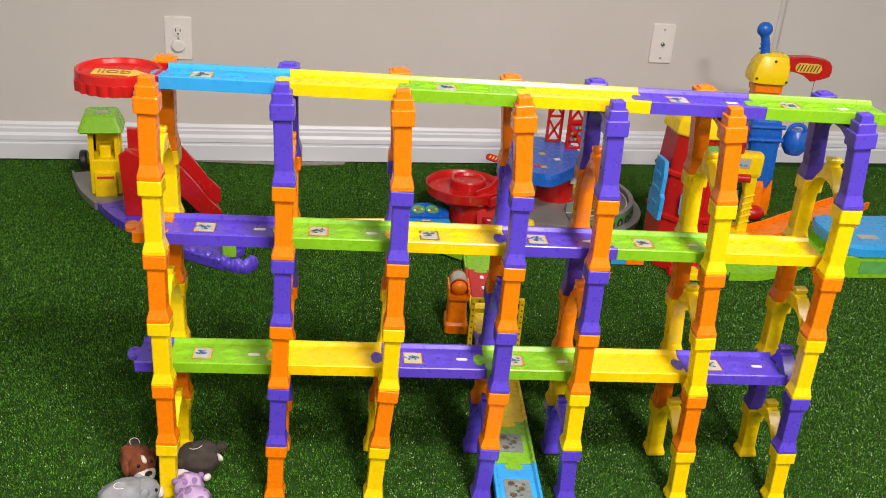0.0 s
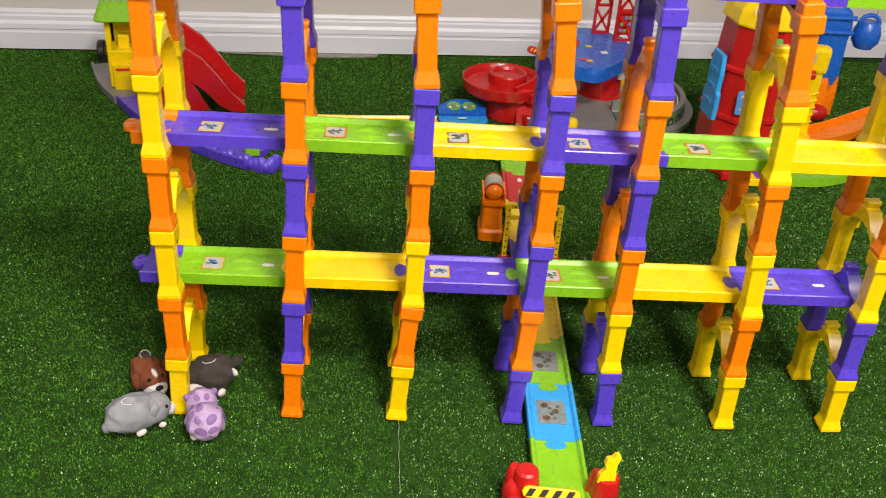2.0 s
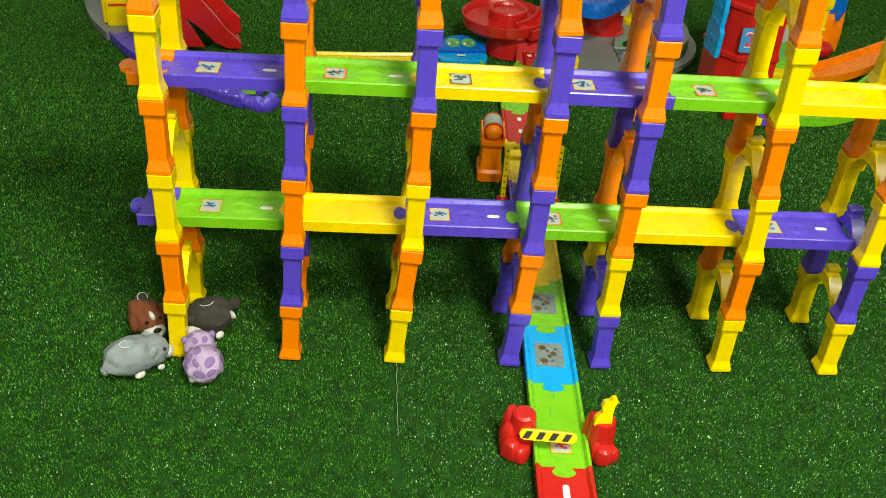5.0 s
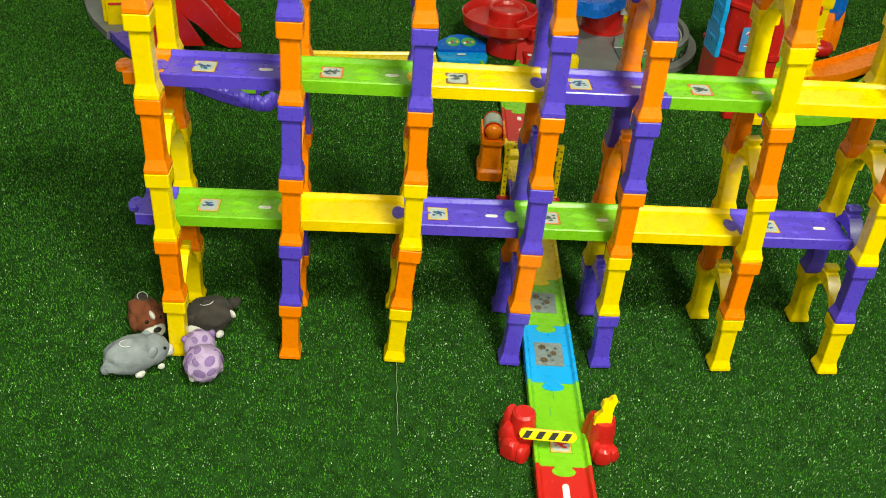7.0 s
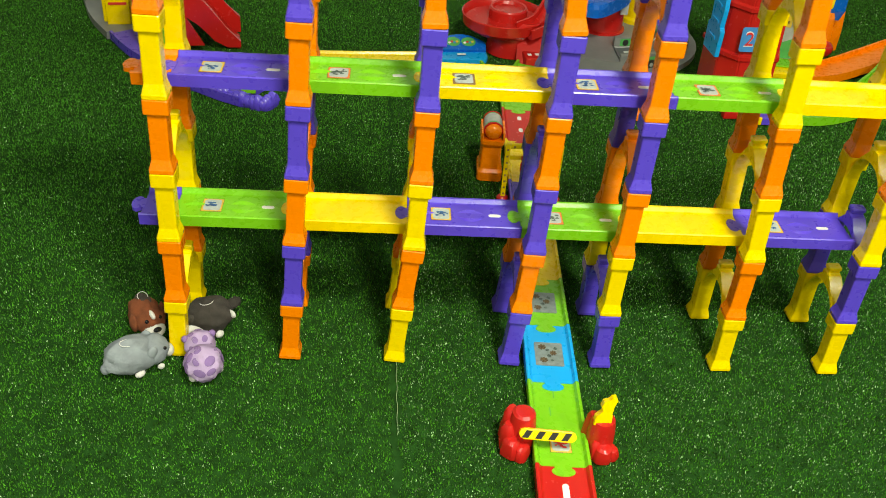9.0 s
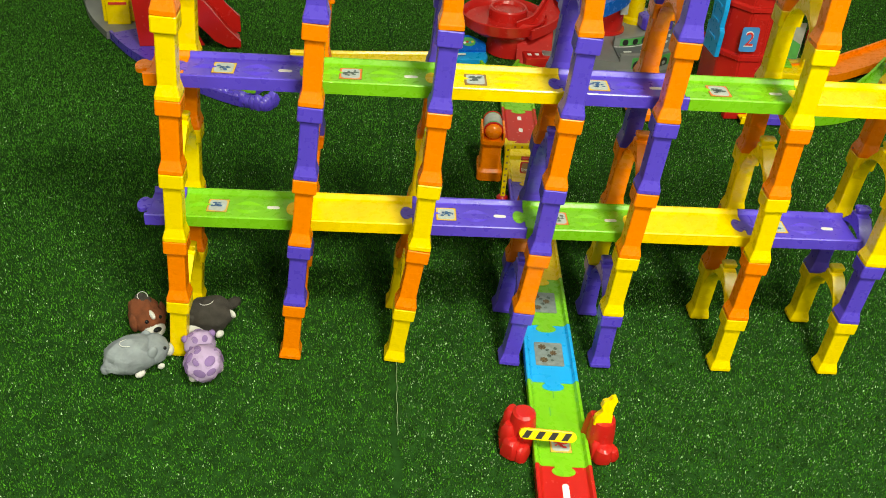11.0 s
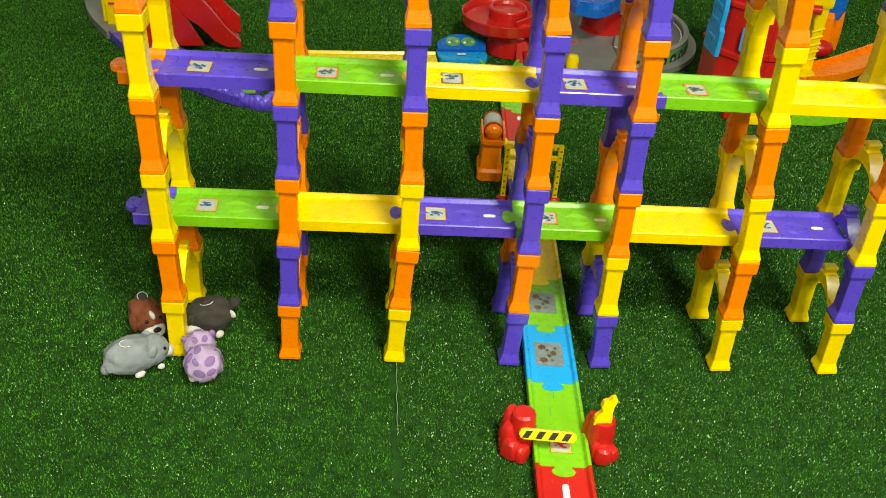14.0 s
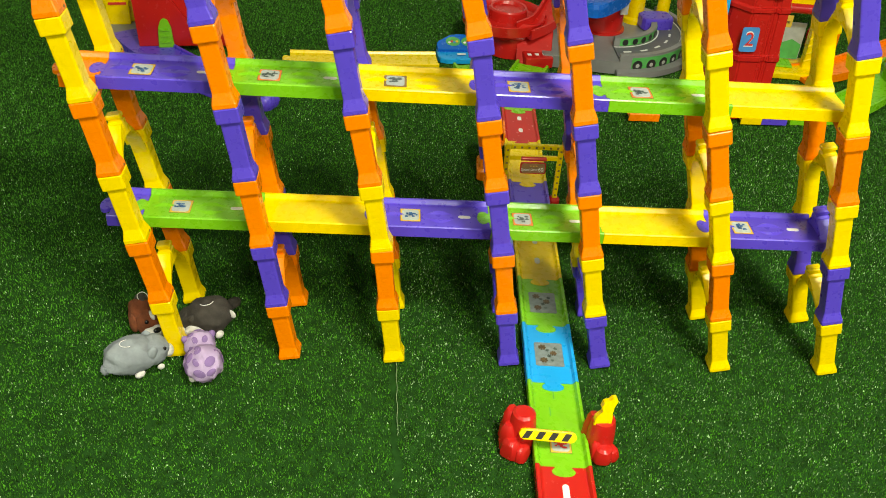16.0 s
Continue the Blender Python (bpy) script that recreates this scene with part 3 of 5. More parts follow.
def barrier_gate():
    """Two lumpy red posts beside the track, a striped bar and a yellow lever."""
    t = thing("barrier_gate", "red plastic toy crossing gate with a striped bar", "toy gate", m=ROAD @ pose(0, 0.046, -0.0015))
    left = part("post", lathe([(0.0, 0), (0.0185, 0), (0.0175, 0.036), (0.0160, 0.048), (0.0145, 0.054), (0.011, 0.0568), (0.0, 0.0573)], 24, pose(-0.050, 0.002, 0)), RED, t)
    part("rock_base", rocks(((-0.064, 0.012, 0.013, 0.052), (-0.066, -0.003, 0.012, 0.040), (-0.062, -0.016, 0.013, 0.026), (-0.051, -0.020, 0.012, 0.020), (-0.052, 0.016, 0.014, 0.040))), RED, t)
    part("post", lathe([(0.0, 0), (0.0185, 0), (0.0175, 0.030), (0.0160, 0.046), (0.0145, 0.051), (0.0, 0.0525)], 24, pose(0.051, 0.002, 0)), RED, t)
    part("rock_base", rocks(((0.053, -0.017, 0.014, 0.022), (0.063, -0.013, 0.011, 0.018), (0.041, 0.012, 0.011, 0.050), (0.044, -0.012, 0.009, 0.026))), RED, t)
    bar = part("bar", slab([(px, py) for px, py, _ in round_square(0.0365, 0, r=0.98, hy=0.0070)], -0.0025, 0.0025, 0.0008), YELLOW, t, "yellow bar with black slanted stripes")
    bar.matrix_basis = pose(-0.020, -0.019, 0.038, 62, 3, 0)
    for k in range(4):
        x = -0.026 + k * 0.0165
        part("stripe", slab([(x - 0.0065, -0.0048), (x + 0.0015, -0.0048), (x + 0.0065, 0.0048), (x - 0.0015, 0.0048)], 0.0026, 0.0030), INK_BLACK, bar)
    bm = slab([(-0.012, -0.006), (0.010, -0.008), (0.015, 0.004), (0.013, 0.016), (0.009, 0.019), (0.011, 0.027), (0.009, 0.035), (0.013, 0.043), (0.009, 0.048), (0.003, 0.046), (0.0, 0.040), (-0.008, 0.036), (-0.009, 0.026), (-0.004, 0.020), (-0.012, 0.008)], -0.006, 0.006, 0.0015)
    lever = part("lever", bm, YELLOW, t, "yellow stepped plastic lever")
    lever.matrix_basis = pose(0.047, -0.002, 0.050, 76, 12, 0) @ Matrix.Diagonal((0.80, 0.80, 0.80, 1))


barrier_gate()


# ---- plush pets round the first support ----
def plush(name_label, m, body, heads, fur, extras, category="plush toy"):
    """A small stuffed hamster: one soft body, with head, feet, ears, eyes and patches as parts."""
    t = thing("plush_pet", name_label, category, "plush pets on the turf", m @ Matrix.Diagonal((0.84, 0.84, 0.84, 1)))
    part("body", blob(*body, pose(0, 0, body[2] * 0.96), 32, wobble=0.13), fur, t)
    for p in heads:
        part("head", blob(p[3], p[4], p[5], pose(*p[:3]), 28, wobble=0.10), fur, t)
    for name, x, y, z, rx, ry, rz, material, turn in extras:
        part(name, blob(rx, ry, rz, pose(x, y, z, 0, 0, turn), 16), material, t)
    return t


def fur_on(t, seed):
    """Short pile over the soft parts of a pet: fine tapered strands of each part's own cloth."""
    rng = random.Random(seed)
    for ob in [o for o in bpy.data.objects if o.parent == t and o.name.split(".")[0] in ("body", "head", "tail", "muzzle")]:
        vs, fs = [], []
        polys = [p for p in ob.data.polygons if len(p.vertices) == 4]
        for p in polys:
            c = [ob.data.vertices[i].co for i in p.vertices]
            for _ in range(max(2, int(p.area / 1.6e-6))):
                u, v = rng.random(), rng.random()
                at = c[0].lerp(c[1], u).lerp(c[3].lerp(c[2], u), v)
                way = Vector((-1.0 + rng.uniform(-0.5, 0.5), rng.uniform(-0.6, 0.6), -0.5 + rng.uniform(-0.4, 0.4)))
                way = (way - p.normal * way.dot(p.normal)).normalized()
                d = (way + p.normal * rng.uniform(0.10, 0.38)).normalized()
                side = p.normal.cross(d).normalized()
                k = len(vs)
                vs += [at - side * 0.0005, at + side * 0.0005, at + d * rng.uniform(0.0020, 0.0042)]
                fs.append((k, k + 1, k + 2))
        me = bpy.data.meshes.new("fur")
        me.from_pydata(vs, [], fs)
        me.materials.append(ob.data.materials[0])
        new("fur", me).parent = ob


def gloss_print(t, x, y, z, tilt):
    """The thin shiny outline printed on the back."""
    bm = tube([(x + 0.011 * math.cos(a * 0.5), y + 0.008 * math.sin(a * 0.5), z + 0.0006 - 0.0006 * abs(a - 5)) for a in range(0, 11)], 0.0006, 6)
    part("back_print", bm, WHITE, t, "thin white outline printed on the back")


grey_pet = plush("silver grey plush hamster lying on the turf", pose(-0.212, 1.499, 0, 0, 0, 18), (0.043, 0.031, 0.030), [(0.034, 0.002, 0.028, 0.026, 0.025, 0.025)], FUR_GREY, [
    ("eye", 0.050, -0.016, 0.038, 0.0032, 0.0026, 0.0034, EYE, 0), ("muzzle", 0.058, 0.0, 0.020, 0.009, 0.012, 0.010, FUR_WHITE, 0), ("foot", 0.006, -0.024, 0.006, 0.009, 0.006, 0.006, FUR_WHITE, 20),
    ("foot", 0.040, -0.022, 0.008, 0.006, 0.004, 0.005, FUR_WHITE, 0), ("tail", -0.042, -0.005, 0.018, 0.007, 0.008, 0.009, FUR_GREY, 0), ("ear", 0.030, -0.021, 0.040, 0.009, 0.004, 0.011, FUR_GREY, 20), ("ear", 0.030, 0.018, 0.046, 0.008, 0.004, 0.009, FUR_GREY, -20)])
gloss_print(grey_pet, -0.004, -0.004, 0.0592, 0)
dark_pet = plush("charcoal brown plush hamster with white patches", pose(-0.112, 1.572, 0, 0, 0, 190), (0.040, 0.031, 0.032), [(0.028, -0.002, 0.026, 0.023, 0.023, 0.022)], FUR_DARK, [
    ("muzzle", 0.046, 0.010, 0.018, 0.012, 0.010, 0.010, FUR_WHITE, 0), ("chest", 0.026, 0.020, 0.016, 0.020, 0.010, 0.016, FUR_WHITE, 0), ("foot", -0.012, 0.028, 0.008, 0.008, 0.005, 0.007, FUR_WHITE, 30), ("patch", -0.036, 0.014, 0.036, 0.004, 0.010, 0.007, FUR_WHITE, 30),
    ("tail", -0.045, -0.022, 0.030, 0.014, 0.009, 0.010, FUR_DARK, 30), ("ear", 0.030, 0.018, 0.042, 0.007, 0.004, 0.008, FUR_DARK, 0), ("eye", 0.046, 0.008, 0.032, 0.003, 0.003, 0.003, EYE, 0)])
gloss_print(dark_pet, 0.002, 0.004, 0.0625, 0)
brown_pet = plush("chestnut and white plush puppy leaning on a support", pose(-0.200, 1.585, 0, 0, 0, -62), (0.034, 0.026, 0.029), [(0.022, 0.0, 0.030, 0.022, 0.024, 0.022)], FUR_BROWN, [
    ("muzzle", 0.040, -0.002, 0.022, 0.013, 0.018, 0.013, FUR_WHITE, 0), ("nose", 0.051, -0.001, 0.030, 0.005, 0.007, 0.004, EYE, 0), ("eye", 0.037, 0.011, 0.042, 0.0032, 0.0032, 0.0036, EYE, 0), ("eye", 0.037, -0.012, 0.042, 0.0032, 0.0032, 0.0036, EYE, 0),
    ("ear", 0.014, -0.026, 0.030, 0.010, 0.006, 0.018, FUR_BROWN, 10), ("ear", 0.014, 0.025, 0.034, 0.010, 0.006, 0.018, FUR_BROWN, -10), ("saddle", -0.010, 0.004, 0.046, 0.022, 0.012, 0.013, FUR_DARK, 8), ("blaze", 0.030, 0.0, 0.047, 0.012, 0.0045, 0.006, FUR_WHITE, 0), ("foot", 0.040, -0.020, 0.006, 0.008, 0.007, 0.006, FUR_WHITE, 0)])
gloss_print(brown_pet, -0.012, 0.004, 0.0580, 0)
lilac_pet = plush("lilac plush hamster with violet spots", pose(-0.117, 1.474, 0, 0, 0, 99), (0.031, 0.030, 0.029), [(0.044, 0.0, 0.028, 0.025, 0.0250, 0.025)], FUR_LILAC, [
    ("ear", 0.048, 0.022, 0.042, 0.006, 0.006, 0.006, FUR_VIOLET, 0), ("ear", 0.052, -0.021, 0.042, 0.006, 0.006, 0.006, FUR_VIOLET, 0), ("foot", -0.006, 0.020, 0.006, 0.008, 0.006, 0.006, FUR_WHITE, 0), ("foot", 0.004, -0.025, 0.008, 0.008, 0.005, 0.007, FUR_WHITE, 0), ("foot", 0.026, 0.026, 0.010, 0.006, 0.005, 0.006, FUR_WHITE, 0)])


def spots(t, m_list):
    for cx, cy, cz, rx, ry, rz, az, el, size in m_list:
        d = Vector((math.cos(el) * math.cos(az), math.cos(el) * math.sin(az), math.sin(el)))
        p = Vector((cx + rx * d.x, cy + ry * d.y, cz + rz * d.z))
        nrm = Vector((d.x / rx, d.y / ry, d.z / rz)).normalized()
        bm = blob(size, size * 0.72, 0.0012, None, 12)
        bmesh.ops.transform(bm, matrix=Matrix.Translation(p) @ nrm.to_track_quat("Z", "Y").to_matrix().to_4x4() @ pose(0, 0, 0, 0, 0, az * 57), verts=bm.verts)
        part("spot", bm, FUR_VIOLET, t)


rng_spots = random.Random(5)
spots(lilac_pet, [(0, 0, 0.028, 0.0312, 0.0302, 0.0292, a * 0.9 + rng_spots.uniform(-0.2, 0.2), e, rng_spots.uniform(0.0065, 0.0105)) for e, n0 in ((0.15, 7), (0.75, 6), (1.3, 3)) for a in range(n0) if abs(a * 0.9) > 0.5]
      + [(0.044, 0, 0.028, 0.0252, 0.0252, 0.0252, a * 1.25, e, 0.0068) for e, n0 in ((0.35, 5), (1.0, 4)) for a in range(n0)])


for seed, pet in enumerate((grey_pet, dark_pet, brown_pet, lilac_pet)):
    fur_on(pet, seed)


# ---- helper for curved road ribbons ----
def ribbon(points, width, z0, z1, rim=0.0, rim_w=0.006):
    """A road along a path, with upright rims; heights follow the path."""
    bm = bmesh.new()
    P = [Vector(p) for p in points]
    secs = []
    for i, p in enumerate(P):
        d = P[min(i + 1, len(P) - 1)] - P[max(i - 1, 0)]
        side = Vector((-d.y, d.x, 0)).normalized()
        w = width / 2
        prof = [(-w, z0), (-w, z1 + rim), (-w + rim_w, z1 + rim), (-w + rim_w, z1), (w - rim_w, z1), (w - rim_w, z1 + rim), (w, z1 + rim), (w, z0)]
        secs.append([p + side * a + Vector((0, 0, b)) for a, b in prof])
    rings(bm, secs)
    return bm


def spline(points, n=6):
    """Catmull-Rom through points."""
    P = [Vector(p) for p in points]
    P = [2 * P[0] - P[1]] + P + [2 * P[-1] - P[-2]]
    out = []
    for i in range(1, len(P) - 2):
        for k in range(n):
            t = k / n
            a, b, c, d = P[i - 1:i + 3]
            out.append(0.5 * ((2 * b) + (c - a) * t + (2 * a - 5 * b + 4 * c - d) * t * t + (3 * b - a - 3 * c + d) * t ** 3))
    return out + [P[-2]]


# ---- fuel stand and speed sign beside the road ----
def fuel_stand():
    t = thing("fuel_stand", "orange plastic toy fuel stand with a printed drum on top", "toy", m=pose(0.388, 1.976, 0, 0, 0, -11) @ Matrix.Diagonal((0.88, 0.9, 0.86, 1)))
    bm = bmesh.new()
    rings(bm, [round_square(hx, z, 0, 0, 0.3, hy=hy) for hx, hy, z in ((0.026, 0.036, 0), (0.026, 0.036, 0.020), (0.022, 0.030, 0.026), (0.020, 0.026, 0.075), (0.0245, 0.032, 0.085), (0.0245, 0.032, 0.094))])
    part("body", bm, ORANGE, t)
    part("cradle", boxed(-0.0245, -0.020, -0.030, 0.030, 0.092, 0.112, 0.001), ORANGE, t)
    part("cradle", boxed(0.020, 0.0245, -0.030, 0.030, 0.092, 0.112, 0.001), ORANGE, t)
    drum = part("drum", lathe([(0.0, -0.024), (0.0185, -0.024), (0.0185, 0.024), (0.0, 0.024)], 28, pose(0, 0.006, 0.112, 90, 0, 0)), INK_GREEN, t, "drum with a printed green picture")
    part("print", lathe([(0.0188, -0.018), (0.0190, -0.018), (0.0190, 0.016), (0.0188, 0.016)], 28, pose(0, 0.006, 0.112, 90, 0, 0)), INK_PALE, drum)
    part("band", lathe([(0.0180, -0.001), (0.0200, -0.001), (0.0200, 0.002), (0.0180, 0.002)], 28, pose(0, -0.018, 0.112, 90, 0, 0)), RED, drum)
    part("band", lathe([(0.0180, -0.001), (0.0200, -0.001), (0.0200, 0.002), (0.0180, 0.002)], 28, pose(0, 0.030, 0.112, 90, 0, 0)), RED, drum)
    part("knob", blob(0.0175, 0.013, 0.0175, pose(0, -0.020, 0.111), 20), ORANGE, t)


def speed_gate():
    t = thing("speed_sign_gate", "yellow plastic gate over the road with a hanging speed sign", "toy gate", m=pose(0.4365, 1.870, 0, 0, 0, -8))
    for sx in (-1, 1):
        post = part("post", boxed(sx * 0.0465 - 0.0042, sx * 0.0465 + 0.0042, -0.004, 0.004, 0.008, 0.116, 0.0012), YELLOW, t)
        for k in range(8):
            part("peg_hole", boxed(sx * 0.0465 - 0.0018, sx * 0.0465 + 0.0018, -0.0046, -0.0041, 0.016 + k * 0.0125, 0.0195 + k * 0.0125), INK_BROWN, post)
        part("foot", lathe([(0.0, 0), (0.0105, 0), (0.0105, 0.008), (0.007, 0.012), (0.0, 0.012)], 16, pose(sx * 0.0465, 0, 0)), RED, t, "red round foot")
    beam = part("beam", boxed(-0.0420, 0.0420, -0.004, 0.004, 0.1075, 0.116, 0.0012), YELLOW, t)
    for k in range(7):
        part("peg_hole", boxed(-0.037 + k * 0.0125, -0.0335 + k * 0.0125, -0.0046, -0.0041, 0.110, 0.1135), INK_BROWN, beam)
    part("cross_rail", boxed(-0.0420, 0.0420, -0.003, 0.003, 0.086, 0.094, 0.001), YELLOW, t)
    part("hanger", tube([(-0.022, -0.004, 0.090), (0.022, -0.004, 0.090)], 0.0038), RED, t, "red hanger rod")
    sign = part("sign", slab([(px, py) for px, py, _ in round_square(0.0225, 0, r=0.35, hy=0.0105)], 0.0, 0.003, 0.0008), RED, t, "red framed speed sign")
    sign.matrix_basis = pose(0.0, -0.006, 0.0735, 80, 0, 0)
    part("sign_face", slab([(px, py) for px, py, _ in round_square(0.0205, 0, r=0.35, hy=0.0085)], 0.0031, 0.0036), INK_BROWN, sign)
    letters("lettering", "Speed Limit", 0.0062, WHITE, sign, pose(-0.0065, -0.0025, 0.0041), "white speed limit lettering")
    letters("lettering", "60", 0.0095, WHITE, sign, pose(0.0135, -0.0022, 0.0041), "white number sixty")
    for k in range(3):
        part("ornament", boxed(-0.006 + k * 0.005, -0.003 + k * 0.005, 0.0035, 0.0050, 0.0037, 0.0040), INK_YELLOW, sign)


fuel_stand()
speed_gate()


# ---- slide playset by the wall ----
def slide_playset():
    t = thing("slide_playset", "toy loader station with a red slide and purple base", "playset")
    part("grey_ramp", ribbon(spline([(-0.385, 2.86, 0), (-0.355, 2.74, 0), (-0.310, 2.64, 0)]), 0.105, 0.0, 0.012, 0.006), GREY, t, "grey road end of the base")
    part("purple_ramp", ribbon(spline([(-0.310, 2.639, 0), (-0.262, 2.545, 0), (-0.185, 2.442, 0), (-0.10, 2.352, 0), (-0.040, 2.305, 0)]), 0.092, 0.0, 0.014, 0.006), PURPLE, t, "purple road of the base")
    bm = bmesh.new()
    edge = spline([(-0.205, 2.392, 0), (-0.150, 2.345, 0), (-0.085, 2.292, 0), (-0.024, 2.256, 0), (0.000, 2.276, 0)], 6)
    for i, p in enumerate(edge):
        blob(0.0125, 0.0115, 0.014 + 0.003 * (i % 3), pose(p.x + 0.003, p.y + 0.004, 0.008), 12, bm, wobble=0.25)
    part("rock_edge", bm, PURPLE, t, "lumpy purple rock edge")
    part("foot", boxed(-0.062, -0.032, 2.300, 2.326, 0.012, 0.062, 0.003), GREEN, t, "lime green bracket")
    # loader cabin
    cab = part("cabin", boxed(-0.370, -0.298, 2.685, 2.765, 0.014, 0.105, 0.004), YELLOW, t, "yellow loader cabin")
    for cx, cy in ((-0.364, 2.692), (-0.304, 2.692), (-0.364, 2.758), (-0.304, 2.758)):
        part("pillar", boxed(cx - 0.006, cx + 0.006, cy - 0.006, cy + 0.006, 0.102, 0.182, 0.0015), YELLOW, cab)
    part("rear_panel", boxed(-0.367, -0.309, 2.752, 2.762, 0.1020, 0.1820, 0.001), YELLOW, cab)
    part("grille", boxed(-0.361, -0.309, 2.676, 2.690, 0.0100, 0.0750, 0.003), YELLOW, cab)
    part("smile_stripe", boxed(-0.354, -0.314, 2.6735, 2.6757, 0.0600, 0.0650), INK_RED, cab)
    part("seat", boxed(-0.347, -0.321, 2.705, 2.730, 0.1020, 0.1350, 0.004), YELLOW, cab)
    part("bumper", boxed(-0.309, -0.279, 2.690, 2.715, 0.0750, 0.1150, 0.004), YELLOW, cab)
    roof = bmesh.new()
    rings(roof, [round_square(hx, z, -0.338, 2.718, 0.2, hy=hy) for hx, hy, z in ((0.050, 0.054, 0.178), (0.052, 0.056, 0.181), (0.050, 0.054, 0.186), (0.039, 0.043, 0.214), (0.034, 0.038, 0.218))])
    part("roof", roof, GREEN, t, "lime green pitched roof")
    part("roof_sticker", boxed(-0.349, -0.321, 2.702, 2.726, 0.2183, 0.2189), INK_PALE, t)
    for k in range(4):
        part("roof_vent", boxed(-0.355 + k * 0.009, -0.351 + k * 0.009, 2.738, 2.750, 0.2183, 0.2190), INK_GREEN, t)
    wheel = part("wheel", lathe([(0.008, -0.009), (0.024, -0.009), (0.027, -0.005), (0.027, 0.005), (0.024, 0.009), (0.008, 0.009)], 28, pose(-0.388, 2.735, 0.086, 0, 90, 0)), BLACK, t, "black toy wheel")
    part("hub", lathe([(0.0, -0.010), (0.009, -0.010), (0.009, 0.010), (0.0, 0.010)], 16, pose(-0.388, 2.735, 0.086, 0, 90, 0)), YELLOW, wheel)
    # slide: two curved side panels and the chute between them
    line = [(-0.275, 0.164), (-0.235, 0.162), (-0.190, 0.148), (-0.150, 0.118), (-0.118, 0.078), (-0.090, 0.036), (-0.060, 0.006)]
    for y0, lift in ((2.560, -0.008), (2.650, 0.014)):
        top = [(x, z + 0.020 + lift) for x, z in line]
        low = [(x, max(z - 0.050 + lift, 0.004)) for x, z in line]
        part("side_panel", slab(top + low[::-1], -0.006, 0.006, 0.002, pose(0, y0, 0, 90, 0, 0)), RED, t)
    part("chute", ribbon([(x, 2.605, z - 0.012) for x, z in line], 0.080, -0.006, 0.0), RED, t)
    part("front_panel", slab([(-0.280, 0.014), (-0.288, 0.165), (-0.270, 0.178), (-0.235, 0.160), (-0.200, 0.115), (-0.165, 0.060), (-0.140, 0.014)], -0.005, 0.005, 0.002, pose(0, 2.548, 0, 90, 0, 0)), RED, t, "big red side panel")
    br = [(-0.016, 0.0), (-0.014, 0.045), (-0.008, 0.062), (0.0, 0.067), (0.008, 0.062), (0.014, 0.045), (0.018, 0.0)]
    b = part("bracket", slab(br, 0, 0.006, 0.0015, pose(-0.222, 2.541, 0.014, 90, 0, 0)), GREEN, t, "lime green bracket with cross ribs")
    for z in (0.012, 0.026, 0.040):
        part("rib", boxed(-0.232, -0.212, 2.5325, 2.5348, 0.014 + z, 0.017 + z), GREEN, b)


slide_playset()

# ---- yellow road behind the tower, with the cloud sign ----
for x0, y0, x1, y1 in ((0.045, 2.475, 0.200, 2.462), (0.200, 2.462, 0.375, 2.455)):
    t = track("y", math.hypot(x1 - x0, y1 - y0), None, (), False, "yellow plastic straight track lying near the wall", "road laid on the turf")
    t.matrix_basis = pose(x0, y0, 0.0015, 0, 0, math.degrees(math.atan2(y1 - y0, x1 - x0)))


def cloud_sign():
    t = thing("cloud_sign", "blue plastic cloud-shaped road end with printed pictures", "toy sign", m=pose(0.440, 2.495, 0.0, 0, 0, -4))
    part("base", slab([(px, py) for px, py, _ in round_square(0.058, 0, r=0.5, hy=0.038)], 0.0, 0.012, 0.003), BLUE, t)
    lane_mark(t, -0.004, 0.011, 0.004).matrix_basis = pose(0, -0.022, 0.0063)
    cloud = []
    for cx, cy, r, a0, a1 in ((-0.040, 0.016, 0.018, 200, 90), (-0.017, 0.031, 0.019, 150, 70), (0.014, 0.031, 0.019, 110, 30), (0.040, 0.016, 0.018, 90, -20)):
        cloud += [(cx + r * math.cos(radians(a0 + (a1 - a0) * k / 5)), cy + r * math.sin(radians(a0 + (a1 - a0) * k / 5))) for k in range(6)]
    cloud = [(-0.056, 0.0)] + cloud + [(0.056, 0.0)]
    c = part("cloud", slab(cloud, 0, 0.010, 0.002, pose(0, 0.002, 0.010, 20, 0, 0)), DEEP_BLUE, t)
    for cx, w in ((-0.019, 0.017), (0.017, 0.017)):
        p = part("picture", slab([(cx + px, 0.026 + py) for px, py, _ in circle(w, 0, n=20, ry=0.015)], 0.0101, 0.0106, 0, pose(0, 0.002, 0.010, 20, 0, 0)), INK_GREEN, c)
        for k, mtl in enumerate((WHITE, INK_RED, INK_BLUE, INK_YELLOW)):
            part("detail", slab([(cx - 0.009 + k * 0.006 + px, 0.022 + 0.003 * (k % 2) + py) for px, py, _ in circle(0.0034, 0, n=10)], 0.0108 + k * 0.0002, 0.0112 + k * 0.0002, 0, pose(0, 0.002, 0.010, 20, 0, 0)), mtl, p)


cloud_sign()


# ---- parking garage playset ----
def arc_band(cx, cy, r0, r1, a0, a1, z0, z1, n=28, bevel=0.0):
    pts = [(cx + r1 * math.cos(radians(a0 + (a1 - a0) * k / n)), cy + r1 * math.sin(radians(a0 + (a1 - a0) * k / n))) for k in range(n + 1)]
    pts += [(cx + r0 * math.cos(radians(a1 + (a0 - a1) * k / n)), cy + r0 * math.sin(radians(a1 + (a0 - a1) * k / n))) for k in range(n + 1)]
    return slab(pts, z0, z1, bevel)


